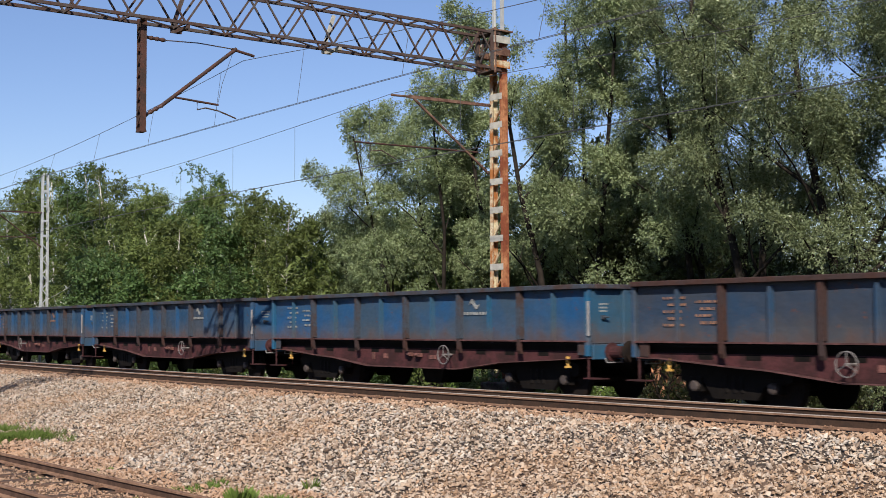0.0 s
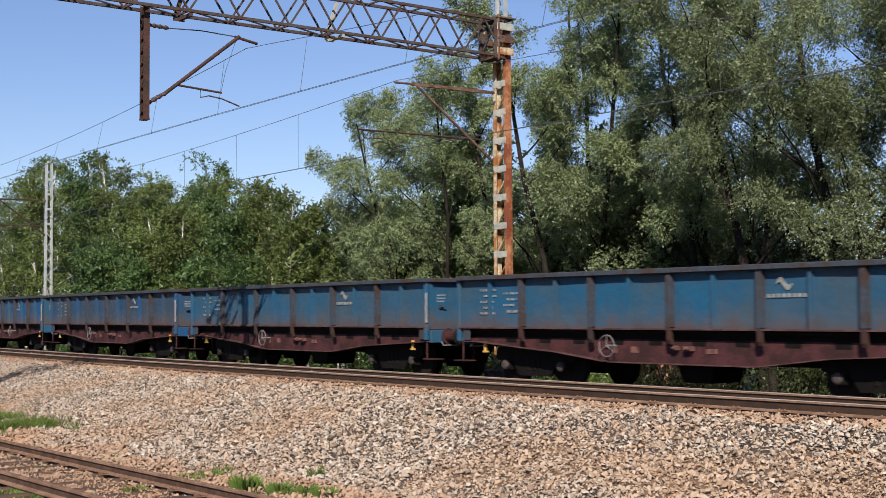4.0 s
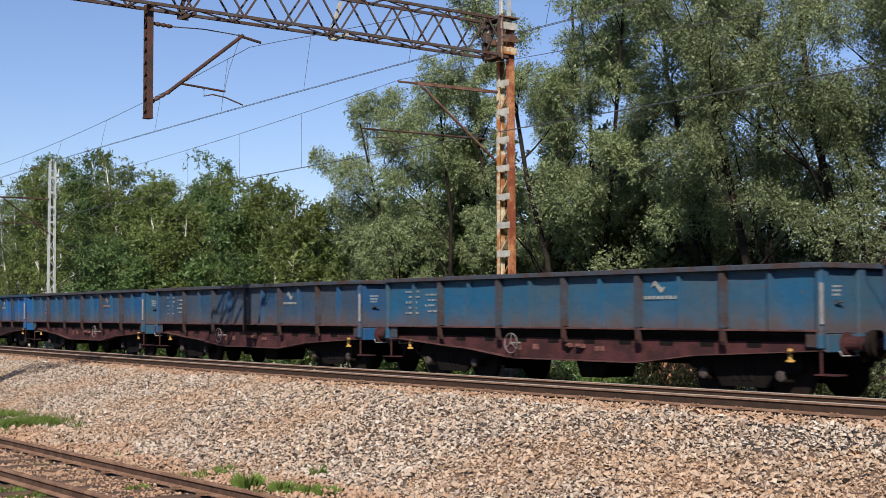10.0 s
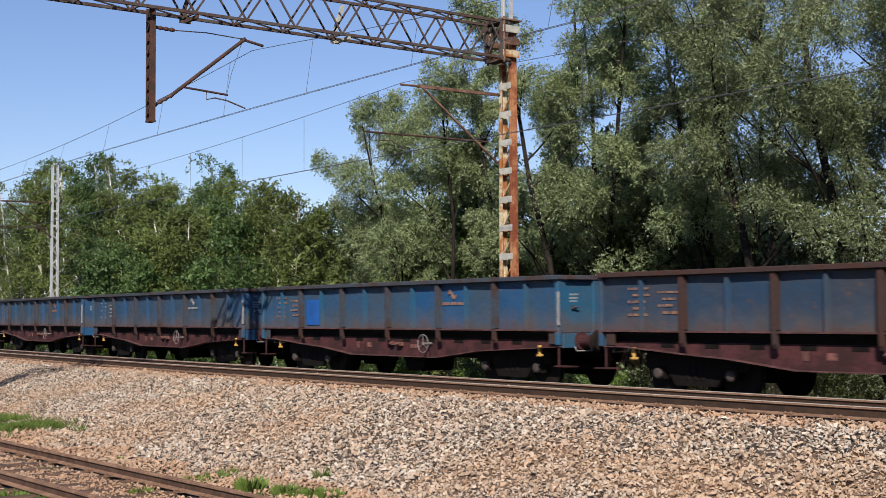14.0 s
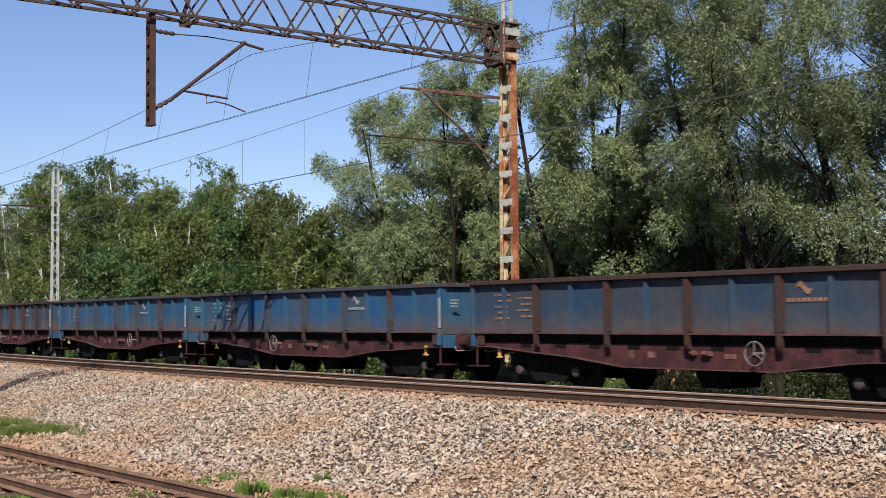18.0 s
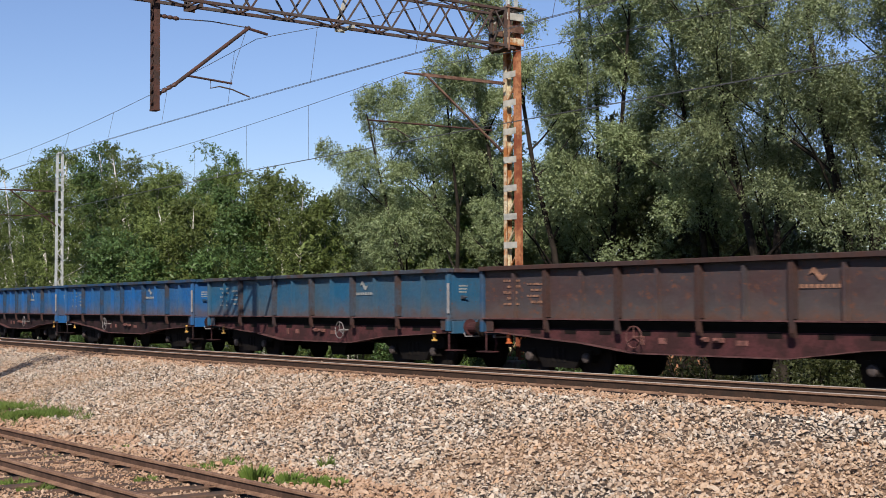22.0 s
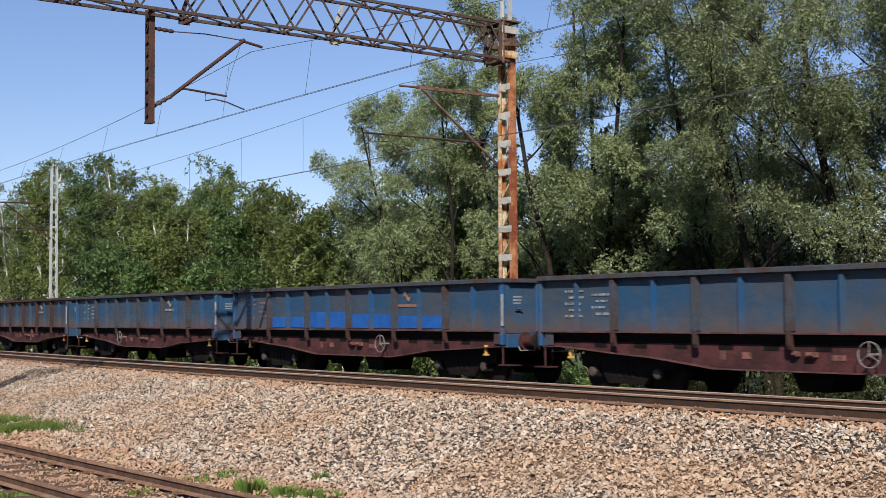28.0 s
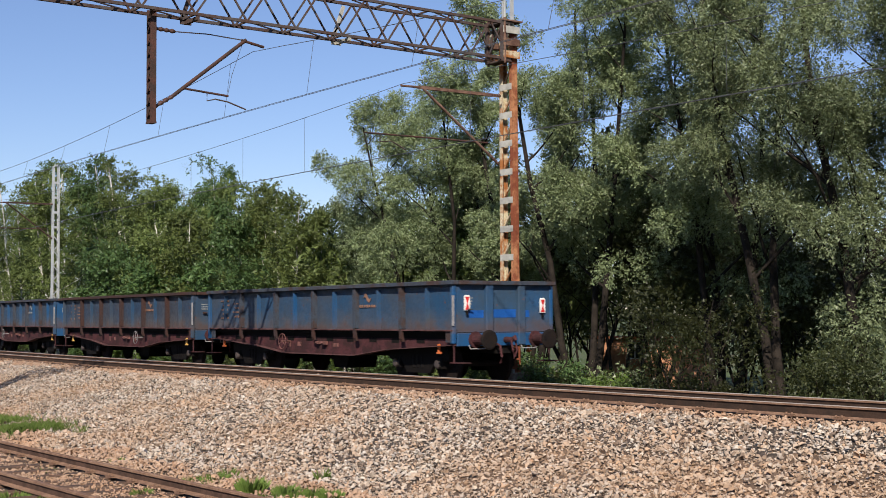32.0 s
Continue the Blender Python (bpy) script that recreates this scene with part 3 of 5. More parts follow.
            prism_x(bm, comb([(-1.14 + k * wide / 5, -1.14 + (k + 1) * wide / 5 - 0.015) for k in range(5)], 1.985 - r * 0.07, 2.02 - r * 0.07), min(x, x + sx * 0.004), max(x, x + sx * 0.004))
            part("end_lettering", bm, LETTER_W, w)
        bm = bmesh.new()
        box(bm, min(x, x + sx * 0.05), max(x, x + sx * 0.05), -1.10, -1.0, 1.70, 1.78)
        tube(bm, [(x + sx * 0.05, -1.08, 1.74), (x + sx * 0.09, -0.96, 1.74)], 0.018, 6)
        part("latch", bm, FRAME, w)
    # the light board beside the rear corner
    for sx in (-1, 1):
        bm = bmesh.new()
        x = sx * (HALF + 0.035)
        box(bm, x - 0.025, x + 0.02, sx * -WIDE - 0.07, sx * -WIDE - 0.03, 1.37, 2.06)
        part("edge_board", bm, STRIP, w)
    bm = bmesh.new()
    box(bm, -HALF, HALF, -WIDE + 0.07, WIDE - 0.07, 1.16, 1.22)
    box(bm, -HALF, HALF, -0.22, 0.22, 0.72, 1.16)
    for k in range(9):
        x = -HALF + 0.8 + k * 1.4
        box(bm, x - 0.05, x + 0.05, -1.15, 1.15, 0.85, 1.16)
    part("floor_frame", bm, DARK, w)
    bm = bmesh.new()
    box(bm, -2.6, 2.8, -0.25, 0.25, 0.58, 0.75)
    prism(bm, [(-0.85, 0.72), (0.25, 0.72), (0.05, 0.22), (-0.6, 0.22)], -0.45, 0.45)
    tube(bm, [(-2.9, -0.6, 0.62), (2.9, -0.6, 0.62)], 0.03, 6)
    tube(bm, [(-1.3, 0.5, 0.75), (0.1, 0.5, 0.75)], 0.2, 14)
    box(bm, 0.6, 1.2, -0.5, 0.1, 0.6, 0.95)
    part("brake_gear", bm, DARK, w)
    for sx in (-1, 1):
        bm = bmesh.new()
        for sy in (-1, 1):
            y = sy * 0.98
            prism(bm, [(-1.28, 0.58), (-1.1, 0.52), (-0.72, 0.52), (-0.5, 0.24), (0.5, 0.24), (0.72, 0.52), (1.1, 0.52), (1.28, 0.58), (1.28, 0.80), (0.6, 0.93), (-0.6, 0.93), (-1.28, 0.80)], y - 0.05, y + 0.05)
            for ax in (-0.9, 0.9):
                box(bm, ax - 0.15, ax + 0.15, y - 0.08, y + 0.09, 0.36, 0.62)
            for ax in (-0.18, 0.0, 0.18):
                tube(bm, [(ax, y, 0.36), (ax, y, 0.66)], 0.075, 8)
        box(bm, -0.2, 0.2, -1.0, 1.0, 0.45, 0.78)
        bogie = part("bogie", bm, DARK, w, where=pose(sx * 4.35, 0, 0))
        for sy in (-1, 1):
            for ax in (-0.9, 0.9) if sy < 0 else ():
                bm = bmesh.new()
                y = sy * 1.065
                tube(bm, [(ax, y, 0.46), (ax, y + sy * 0.05, 0.46), (ax, y + sy * 0.065, 0.46)], [0.105, 0.10, 0.07], 12)
                part("bearing_cap", bm, CAP, bogie, "dusty grey bearing cap")
        for k, ax in enumerate((-0.9, 0.9)):
            bm = bmesh.new()
            tube(bm, [(0, -0.95, 0), (0, 0.95, 0)], 0.075, 10)
            for sy in (-1, 1):
                tube(bm, [(0, sy * 0.68, 0), (0, sy * 0.70, 0), (0, sy * 0.72, 0), (0, sy * 0.80, 0), (0, sy * 0.815, 0)], [0.47, 0.485, 0.462, 0.458, 0.40], 28)
                tube(bm, [(0, sy * 0.81, 0), (0, sy * 0.85, 0)], [0.16, 0.12], 12)
                for j in range(3):
                    a = j * math.tau / 3
                    box(bm, 0.28 * math.cos(a) - 0.03, 0.28 * math.cos(a) + 0.03, sy * 0.80, sy * 0.825, 0.28 * math.sin(a) - 0.03, 0.28 * math.sin(a) + 0.03)
            part("axle_front" if k == 0 else "axle_rear", bm, WHEEL, bogie, where=pose(ax, 0, 0.46))
    return w


def lettering(w, colour):
    """Bars for the stencilled tables and the owner's mark on the camera's side, one part a row."""
    y = -WIDE - 0.0
    yo = y + 0.045 - 0.018
    rng = random.Random(5)
    for x0, z0, rows, wide in ((-5.72, 2.10, 5, 0.62), (-4.93, 2.02, 4, 0.52)):
        for r in range(rows):
            bm = bmesh.new()
            x = x0 + (0.12 if r in (1, 3) else 0.0)
            end = x0 + wide * rng.uniform(0.6, 1.0)
            strokes = []
            while x < end:
                d = rng.uniform(0.022, 0.045)
                strokes.append((x, x + d))
                x += d + rng.choice((0.014, 0.014, 0.05))
            prism(bm, comb(strokes, z0 - r * 0.125 - rng.uniform(0.04, 0.055), z0 - r * 0.125), yo - 0.003, yo)
            part("lettering", bm, colour, w)
    bm = bmesh.new()
    prism(bm, comb([(2.24 + k * 0.112, 2.315 + k * 0.112) for k in range(8)], 1.82, 1.885), yo - 0.003, yo)
    part("lettering", bm, colour, w)
    # the mark: one swept ribbon, thick in the middle
    bm = bmesh.new()
    rows = []
    for i in range(17):
        u = i / 16
        x = 2.44 + 0.36 * u
        z = 2.05 + 0.075 * math.sin(math.tau * u) * (1 if u < 0.5 else 0.8)
        h = 0.012 + 0.048 * math.sin(math.pi * u)
        rows.append([bm.verts.new((x, yo - d, z + e * h)) for d in (0.0, 0.003) for e in (-1, 1)])
    for p, q in zip(rows, rows[1:]):
        for i, j in ((0, 1), (1, 3), (3, 2), (2, 0)):
            bm.faces.new((p[i], p[j], q[j], q[i]))
    bm.faces.new((rows[0][0], rows[0][2], rows[0][3], rows[0][1])), bm.faces.new((rows[-1][0], rows[-1][1], rows[-1][3], rows[-1][2]))
    part("owner_mark", bm, colour, w)


# Wagons from the last one forwards: paint, lettering, hand wheel side (1: rear half, -1: front half).
ROSTER = [
    ("dull", "o", -1), ("grey", "o", 1), ("dull", "w", -1), ("dull", "w", 1), ("dull", "o", 1), ("dull", "w", -1), ("grey", "w", 1), ("teal", "w", -1), ("blue", "w", 1),
    ("grey", "w", -1), ("brown", "o", -1), ("teal", "w", 1), ("bright", "w", -1), ("bright", "w", 1), ("bright", "w", 1), ("grey", "o", 1), ("blue", "w", -1), ("blue", "w", 1),
    ("grey", "w", -1), ("blue", "o", 1), ("grey", "o", 1), ("blue", "o", 1), ("dull", "w", 1), ("dull", "o", 1), ("blue", "o", -1), ("grey", "o", 1), ("teal", "w", -1),
    ("dull", "w", -1), ("blue", "o", 1), ("bright", "w", -1), ("grey", "o", -1), ("blue", "o", -1), ("dull", "w", -1), ("blue", "w", 1), ("teal", "w", -1), ("teal", "w", -1),
    ("dull", "w", -1), ("blue", "w", 1), ("blue", "o", -1), ("grey", "o", -1), ("blue", "w", 1), ("dull", "w", 1), ("dull", "o", -1), ("blue", "w", 1), ("dull", "w", -1),
    ("grey", "w", 1),
]
LABELS = {
    "bright": "freshly painted bright blue open freight wagon on the track", "blue": "blue open freight wagon with dusty lower sides", "dull": "faded dull blue open freight wagon streaked with dirt",
    "teal": "pale teal blue open freight wagon with dusty posts", "grey": "grey-blue open freight wagon, paint nearly worn off", "brown": "rusty red-brown open freight wagon with worn paint",
}


def build_train():
    first = build_wagon()
    train = []
    for k, (paint, ink, side) in enumerate(ROSTER):
        w = first if k == 0 else copy_thing(first, Matrix())
        train.append(w)
    for w, (paint, ink, side) in zip(train, ROSTER):
        tagged(w, LABELS[paint])
        for o in w.children_recursive:
            if o.type != "MESH":
                continue
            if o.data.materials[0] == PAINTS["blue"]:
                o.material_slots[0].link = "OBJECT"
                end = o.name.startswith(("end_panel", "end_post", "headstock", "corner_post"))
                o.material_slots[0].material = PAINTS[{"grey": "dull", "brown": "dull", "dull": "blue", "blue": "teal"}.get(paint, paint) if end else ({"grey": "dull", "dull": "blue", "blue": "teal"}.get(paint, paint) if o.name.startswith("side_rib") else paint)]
            elif o.data.materials[0] == FRAME and paint in ("bright", "brown", "grey"):
                o.material_slots[0].link = "OBJECT"
                o.material_slots[0].material = FRAME_BLUE if paint == "bright" else FRAME_BROWN
            elif o.data.materials[0] == SILL and paint == "bright":
                o.material_slots[0].link = "OBJECT"
                o.material_slots[0].material = SILL_DARK
            if o.name.startswith("brake_handwheel"):
                o.location.x = 0 if side > 0 else (-3.24 if o.data.vertices[0].co.x > 0 else 3.24)
        lettering_on(w, ink)
    return train


STENCIL = {}


def lettering_on(w, ink):
    colour = LETTER_W if ink == "w" else LETTER_O
    if ink not in STENCIL:
        lettering(w, colour)
        STENCIL[ink] = [o for o in w.children if o.name.startswith(("lettering", "owner_mark"))]
    else:
        for o in STENCIL[ink]:
            again(o, None, w)


TRAIN = build_train()


def tail_board(y, z):
    """A white reflecting board with two red triangles, on its lamp iron."""
    t = TRAIN[0]
    x = HALF + 0.02
    bm = bmesh.new()
    prism_x(bm, [(y - 0.075, z - 0.16), (y + 0.075, z - 0.16), (y + 0.075, z + 0.15), (y + 0.05, z + 0.19), (y - 0.05, z + 0.19), (y - 0.075, z + 0.15)], x, x + 0.03)
    board = part("tail_board", bm, MARK_WHITE, t, "white tail board with red triangles")
    for sgn in (-1, 1):
        bm = bmesh.new()
        prism_x(bm, [(y - 0.062, z + sgn * 0.15), (y + 0.062, z + sgn * 0.15), (y + 0.012, z + sgn * 0.004), (y - 0.012, z + sgn * 0.004)], x + 0.03, x + 0.034)
        part("red_triangle", bm, MARK_RED, board)
    bm = bmesh.new()
    tube(bm, [(x + 0.02, y, z - 0.17), (x + 0.02, y, z - 0.27)], 0.03, 8)
    part("lamp_iron", bm, DARK, board)


tail_board(-1.08, 1.88)
tail_board(1.13, 1.82)


def paint_patch(w, name, x0, x1, z0, z1, end=False):
    """A freshly painted patch over the old paint."""
    bm = bmesh.new()
    if end:
        box(bm, HALF, HALF + 0.004, x0, x1, z0, z1)
    else:
        box(bm, x0, x1, -WIDE + 0.024, -WIDE + 0.030, z0, z1)
    part(name, bm, PATCH, w, "fresh bright blue paint patch")


for y0, y1, z0, z1 in ((-1.0, -0.585, 1.55, 1.72), (-0.355, 0.355, 1.55, 1.74), (0.585, 0.75, 1.56, 1.72)):
    paint_patch(TRAIN[0], "paint_patch", y0, y1, z0, z1, True)
for k, i in enumerate((1, 2, 3, 4)):
    a, b = -HALF + HALF / 3 * i, -HALF + HALF / 3 * (i + 1)
    for x0, x1 in ((a + 0.12, (a + b) / 2 - 0.06), ((a + b) / 2 + 0.06, b - 0.12)):
        paint_patch(TRAIN[4], "paint_patch", x0, x1, 1.31, 1.60 + 0.06 * ((k * 2) % 3))
paint_patch(TRAIN[21], "paint_patch", -4.05, -3.35, 1.35, 2.02)
for k in (0, 6, 10, 24, 30):
    for o in TRAIN[k].children:
        if o.name.startswith("rope_hook") or o.name.startswith("brake_handwheel"):
            o.material_slots[0].link = "OBJECT"
            o.material_slots[0].material = ORANGE if o.name.startswith("rope_hook") else HANDW_RUST


def travelled(t):
    """Where the last wagon's rear corner is along the track at t seconds."""
    u = (t - 16.0) / 16.0
    k = 0.0
    for c in (-5.35887, 5.4968, 14.39524, -13.41605, -15.98835, 22.52705, 29.34782, -298.27707, 256.79519):
        k = k * u + c
    return k


def motions():
    times = [0.5 * i for i in range(65)]
    for k, w in enumerate(TRAIN):
        rows = []
        for t in times:
            s = travelled(t) - k * PITCH - HALF - 0.02
            p = at(s)
            rows.append((t, Matrix.Translation(p) @ Matrix.Rotation(heading(s), 4, "Z")))
        walk(w, rows)
    first = {}
    for w in TRAIN:
        for bogie in w.children:
            for axle in bogie.children:
                if not axle.name.startswith("axle_"):
                    continue
                kind = axle.name.split(".")[0]
                if kind not in first:
                    place = axle.location.copy()
                    turn = [(i / FPS, (travelled(i / FPS) - travelled(0)) / 0.46) for i in range(961)]
                    walk(axle, [(t, Matrix.Translation(place) @ Matrix.Rotation(a, 4, "Y")) for t, a in turn])
                    first[kind] = axle
                else:
                    keys = axle.animation_data_create()
                    axle.rotation_mode = "QUATERNION"
                    keys.action = first[kind].animation_data.action
                    keys.action_slot = first[kind].animation_data.action_slot


# ---- overhead line ----
GX = -28.6


def truss(g, a, b, depth, wide, bays):
    """A four-chord lattice girder along y from a to b, each bar a piece of its own."""

    def piece(name, p, q, w, h):
        bm = bmesh.new()
        bar(bm, p, q, w, h)
        part(name, bm, GANTRY, g)

    for dx in (-wide / 2, wide / 2):
        for dz in (0, depth):
            piece("chord", (GX + dx, a[0], a[1] + dz), (GX + dx, b[0], b[1] + dz), 0.07, 0.07)
    for k in range(bays):
        y0, y1 = (a[0] + (b[0] - a[0]) * (k + i) / bays for i in (0, 1))
        z0, z1 = (a[1] + (b[1] - a[1]) * (k + i) / bays for i in (0, 1))
        ym, zm = (y0 + y1) / 2, (z0 + z1) / 2
        for dx in (-wide / 2, wide / 2):
            piece("diagonal", (GX + dx, y0, z0), (GX + dx, ym, zm + depth), 0.03, 0.045)
            piece("diagonal", (GX + dx, ym, zm + depth), (GX + dx, y1, z1), 0.03, 0.045)
        for dz in (0, depth):
            piece("cross_bar", (GX - wide / 2, y0, z0 + dz), (GX + wide / 2, y0, z0 + dz), 0.04, 0.04)
            piece("cross_bar", (GX - wide / 2, y0, z0 + dz), (GX + wide / 2, y1, z1 + dz), 0.03, 0.03)


def build_mast(x, y, z0, top, lower, upper, split, face, name, label, half_foot=0.32, turned=0, ladder=0.0, flange=0.13, footing=0.04):
    m = thing(name, pose(x, y, z0, 0, 0, turned), label, "catenary mast", "catenary masts")
    h = top - z0
    for k, sx in enumerate((-1, 1)):
        for za, zb, mat in ((0, split - z0, lower[k]), (split - z0, h, upper)):
            bm = bmesh.new()
            rings = []
            for zz in (za, zb):
                xx = sx * (half_foot - 0.05 * zz / h - (0.07 if za else 0.0))
                fl, fc = (flange, face) if za == 0 else (0.055, 0.05)
                prof = ((0, -fc), (0, fc), (-fl, fc), (-fl, fc - 0.02), (-0.02, fc - 0.02), (-0.02, -fc + 0.02), (-fl, -fc + 0.02), (-fl, -fc))
                rings.append([bm.verts.new((xx + a * sx, b, zz)) for a, b in prof])
            for q in range(8):
                bm.faces.new((rings[0][q], rings[0][(q + 1) % 8], rings[1][(q + 1) % 8], rings[1][q]))
            bm.faces.new(rings[0]), bm.faces.new(rings[1][::-1])
            part("leg", bm, mat, m)
    n = int(h / 0.78)
    for k in range(1, n):
        z = k * 0.78
        bm = bmesh.new()
        half = half_foot - 0.05 * z / h
        if z < ladder:
            # below the ladder battens thin lacing goes to and fro
            bar(bm, (-half + 0.03, -face - 0.006, z - 0.39), (half - 0.03, -face - 0.006, z), 0.012, 0.045)
            bar(bm, (half - 0.03, -face - 0.006, z), (-half + 0.03, -face - 0.006, z + 0.39), 0.012, 0.045)
            part("lacing_bar", bm, GALV, m)
            continue
        box(bm, -half + 0.01, half - 0.03, -face - 0.012, -face - 0.001, z, z + (0.17 if upper != GALV or lower[0] != GALV else 0.12))
        part("batten_plate", bm, BATTEN if lower[0] != GALV else GALV, m)
        if k < n - 1 and not ladder:
            bm = bmesh.new()
            bar(bm, (-half + 0.05, 0.0, z + 0.1), (half - 0.05, 0.0, z + 0.75), 0.05, 0.03)
            part("diagonal", bm, lower[0], m)
    bm = bmesh.new()
    box(bm, -0.42, 0.42, -0.38, 0.38, -1.2, footing)
    part("footing", bevelled(bm, 0.03), SLEEPER, m)
    return m


mast_near = build_mast(GX, 3.50, -0.8, 10.6, (MAST_PAINT, RUST), GALV, 9.5, 0.09, "catenary_mast", "lattice catenary mast, cream paint flaking to orange rust", footing=0.86)
mast_far = build_mast(-69.0, track_y(-69.0) + 3.1, -0.7, 9.7, (GALV, GALV), GALV, 9.6, 0.13, "catenary_mast", "galvanised lattice catenary mast among the trees", 0.21, 90, 6.4, 0.06)

g = thing("gantry", Matrix(), "rusty lattice girder gantry spanning the tracks", "gantry")
truss(g, (3.3, 8.58), (-15.4, 8.64), 0.98, 0.62, 14)
bm = bmesh.new()
for xx in (GX - 0.33, GX + 0.33):
    bar(bm, (xx, 3.02, 8.5), (xx, 3.02, 9.62), 0.07, 0.07)
    bar(bm, (xx, 3.04, 8.54), (xx, 3.28, 9.56), 0.05, 0.05)
bar(bm, (GX - 0.33, 3.02, 8.6), (GX + 0.33, 3.02, 9.5), 0.04, 0.05)
box(bm, GX - 0.36, GX + 0.36, 3.02, 3.34, 8.50, 8.54)
box(bm, GX - 0.36, GX + 0.36, 3.02, 3.34, 9.56, 9.60)
part("end_frame", bm, GANTRY, g)
for sx in (-1, 1):
    for k in range(3):
        bm = bmesh.new()
        z = 8.60 + 0.34 * k
        box(bm, GX + sx * 0.345, GX + sx * 0.375, 3.05, 3.62, z, z + 0.20)
        part("clamp_plate", bevelled(bm, 0.006), (MAST_PAINT, BRACKET, BATTEN)[k], g)
    bm = bmesh.new()
    tube(bm, [(GX + sx * 0.36, 3.10, 8.45), (GX + sx * 0.36, 3.10, 9.70)], 0.035, 8)
    part("clamp_rod", bm, BRACKET, g)
bm = bmesh.new()
box(bm, GX - 0.40, GX + 0.40, 3.00, 3.70, 9.61, 9.65)
part("cap_plate", bm, BRACKET, g)
for yy in (-1.85, -6.0):
    bm = bmesh.new()
    box(bm, GX - 0.34, GX + 0.34, yy - 0.04, yy + 0.04, 8.48, 8.56)
    box(bm, GX - 0.34, GX - 0.30, yy - 0.14, yy + 0.14, 8.48, 8.60)
    bar(bm, (GX - 0.32, yy - 0.1, 8.6), (GX - 0.32, yy + 0.22, 9.5), 0.05, 0.09)
    part("joint_plate", bm, BATTEN if yy > -3 else GANTRY, g)
mast_near_end = build_mast(GX, -15.7, -0.9, 10.4, (MAST_PAINT, RUST), GALV, 9.5, 0.09, "catenary_mast", "lattice catenary mast beyond the siding, flaking paint")


def insulator(name, a, b, owner, r=0.055):
    """Ribbed porcelain rod."""
    bm = bmesh.new()
    a, b = Vector(a), Vector(b)
    pts, rad = [], []
    for k in range(9):
        pts.append(a.lerp(b, k / 8)), rad.append(r if k % 2 else r * 0.6)
    tube(bm, pts, rad, 10)
    part(name, bm, PORC, owner)


def drop_arm():
    """The post hung under the gantry, with its cantilever for the second wire."""
    d = thing("drop_post", pose(GX, -7.0, 8.55), "rusty steel post hung under the gantry", "drop post")
    for sx in (-1, 1):
        bm = bmesh.new()
        box(bm, sx * 0.10 - 0.015, sx * 0.10 + 0.015, -0.07, 0.07, -2.5, 0.1)
        part("channel", bm, RUST_DARK, d)
    for k in range(9):
        bm = bmesh.new()
        bar(bm, (-0.10, -0.065, -2.4 + k * 0.28), (0.10, -0.065, -2.15 + k * 0.28), 0.015, 0.05)
        part("lacing_bar", bm, RUST_DARK, d)
    bm = bmesh.new()
    box(bm, -0.12, 0.12, -0.08, 0.08, -2.53, -2.49)
    part("foot_plate", bm, RUST_DARK, d)
    c = thing("cantilever", pose(GX, -7.0, 8.55), "rusty cantilever arm with brown insulators on the drop post", "cantilever", "cantilevers")
    insulator("insulator", (0, 0.02, -0.32), (0, 0.58, -0.34), c)
    bm = bmesh.new()
    tube(bm, [(0, 0.60, -0.34), (0, 1.4, -0.30), (0, 2.45, -0.34)], 0.014, 6)
    part("top_rod", bm, GANTRY, c)
    insulator("insulator", (0, 0.04, -2.16), (0, 0.55, -1.84), c)
    bm = bmesh.new()
    tube(bm, [(0, 0.50, -1.87), (0, 2.42, -0.32)], 0.045, 10)
    tube(bm, [(0, 2.30, -0.34), (0, 2.90, -0.44)], 0.035, 8)
    part("arm_tube", bm, RUST_DARK, c)
    bm = bmesh.new()
    tube(bm, [(0, 0.75, -1.64), (0, 1.95, -1.72)], 0.026, 8)
    part("registration_tube", bm, RUST_DARK, c)
    bm = bmesh.new()
    tube(bm, [(0, 1.40, -1.68), (0, 1.40, -1.88), (0, 1.62, -1.82), (0, 1.95, -1.86), (0, 2.42, -2.0)], 0.018, 6)
    part("steady_arm", bm, GANTRY, c)
    bm = bmesh.new()
    tube(bm, [(0, 2.35, -0.36), (0, 2.05, -1.2), (0, 1.93, -1.72)], 0.006, 4)
    part("tie_wire", bm, WIRE, c)


def cantilever(x, y, z, label, mat):
    """A bracket arm on a mast, reaching over the running track."""
    c = thing("cantilever", pose(x, y, z), label, "cantilever", "cantilevers")
    bm = bmesh.new()
    bar(bm, (0, -0.1, 7.60), (0, -2.75, 7.58), 0.07, 0.08)
    tube(bm, [(0, -2.7, 7.58), (0, -3.3, 7.57)], 0.03, 8)
    part("top_tube", bm, mat, c)
    bm = bmesh.new()
    tube(bm, [(0, -0.12, 5.75), (0, -2.6, 7.56)], 0.035, 8)
    part("strut", bm, mat, c)
    bm = bmesh.new()
    tube(bm, [(0, -0.45, 6.28), (0, -4.45, 6.26)], 0.024, 8)
    part("registration_tube", bm, RUST_DARK, c)
    bm = bmesh.new()
    tube(bm, [(0, -3.95, 6.26), (0, -3.95, 6.06), (0, -3.6, 6.10), (0, -3.15, 5.90)], 0.016, 6)
    part("steady_arm", bm, GANTRY, c)
    insulator("insulator", (0, 0.0, 7.60), (0, -0.35, 7.6), c, 0.05)
    insulator("insulator", (0, -0.08, 5.72), (0, -0.36, 5.93), c, 0.05)


RUST_DARK = rusty("line_steel_rust", (0.085, 0.042, 0.034), (0.05, 0.034, 0.03), 0.5, 4.0)
drop_arm()
cantilever(GX, 3.22, 0.0, "rust-brown cantilever bracket on the painted mast", BRACKET)
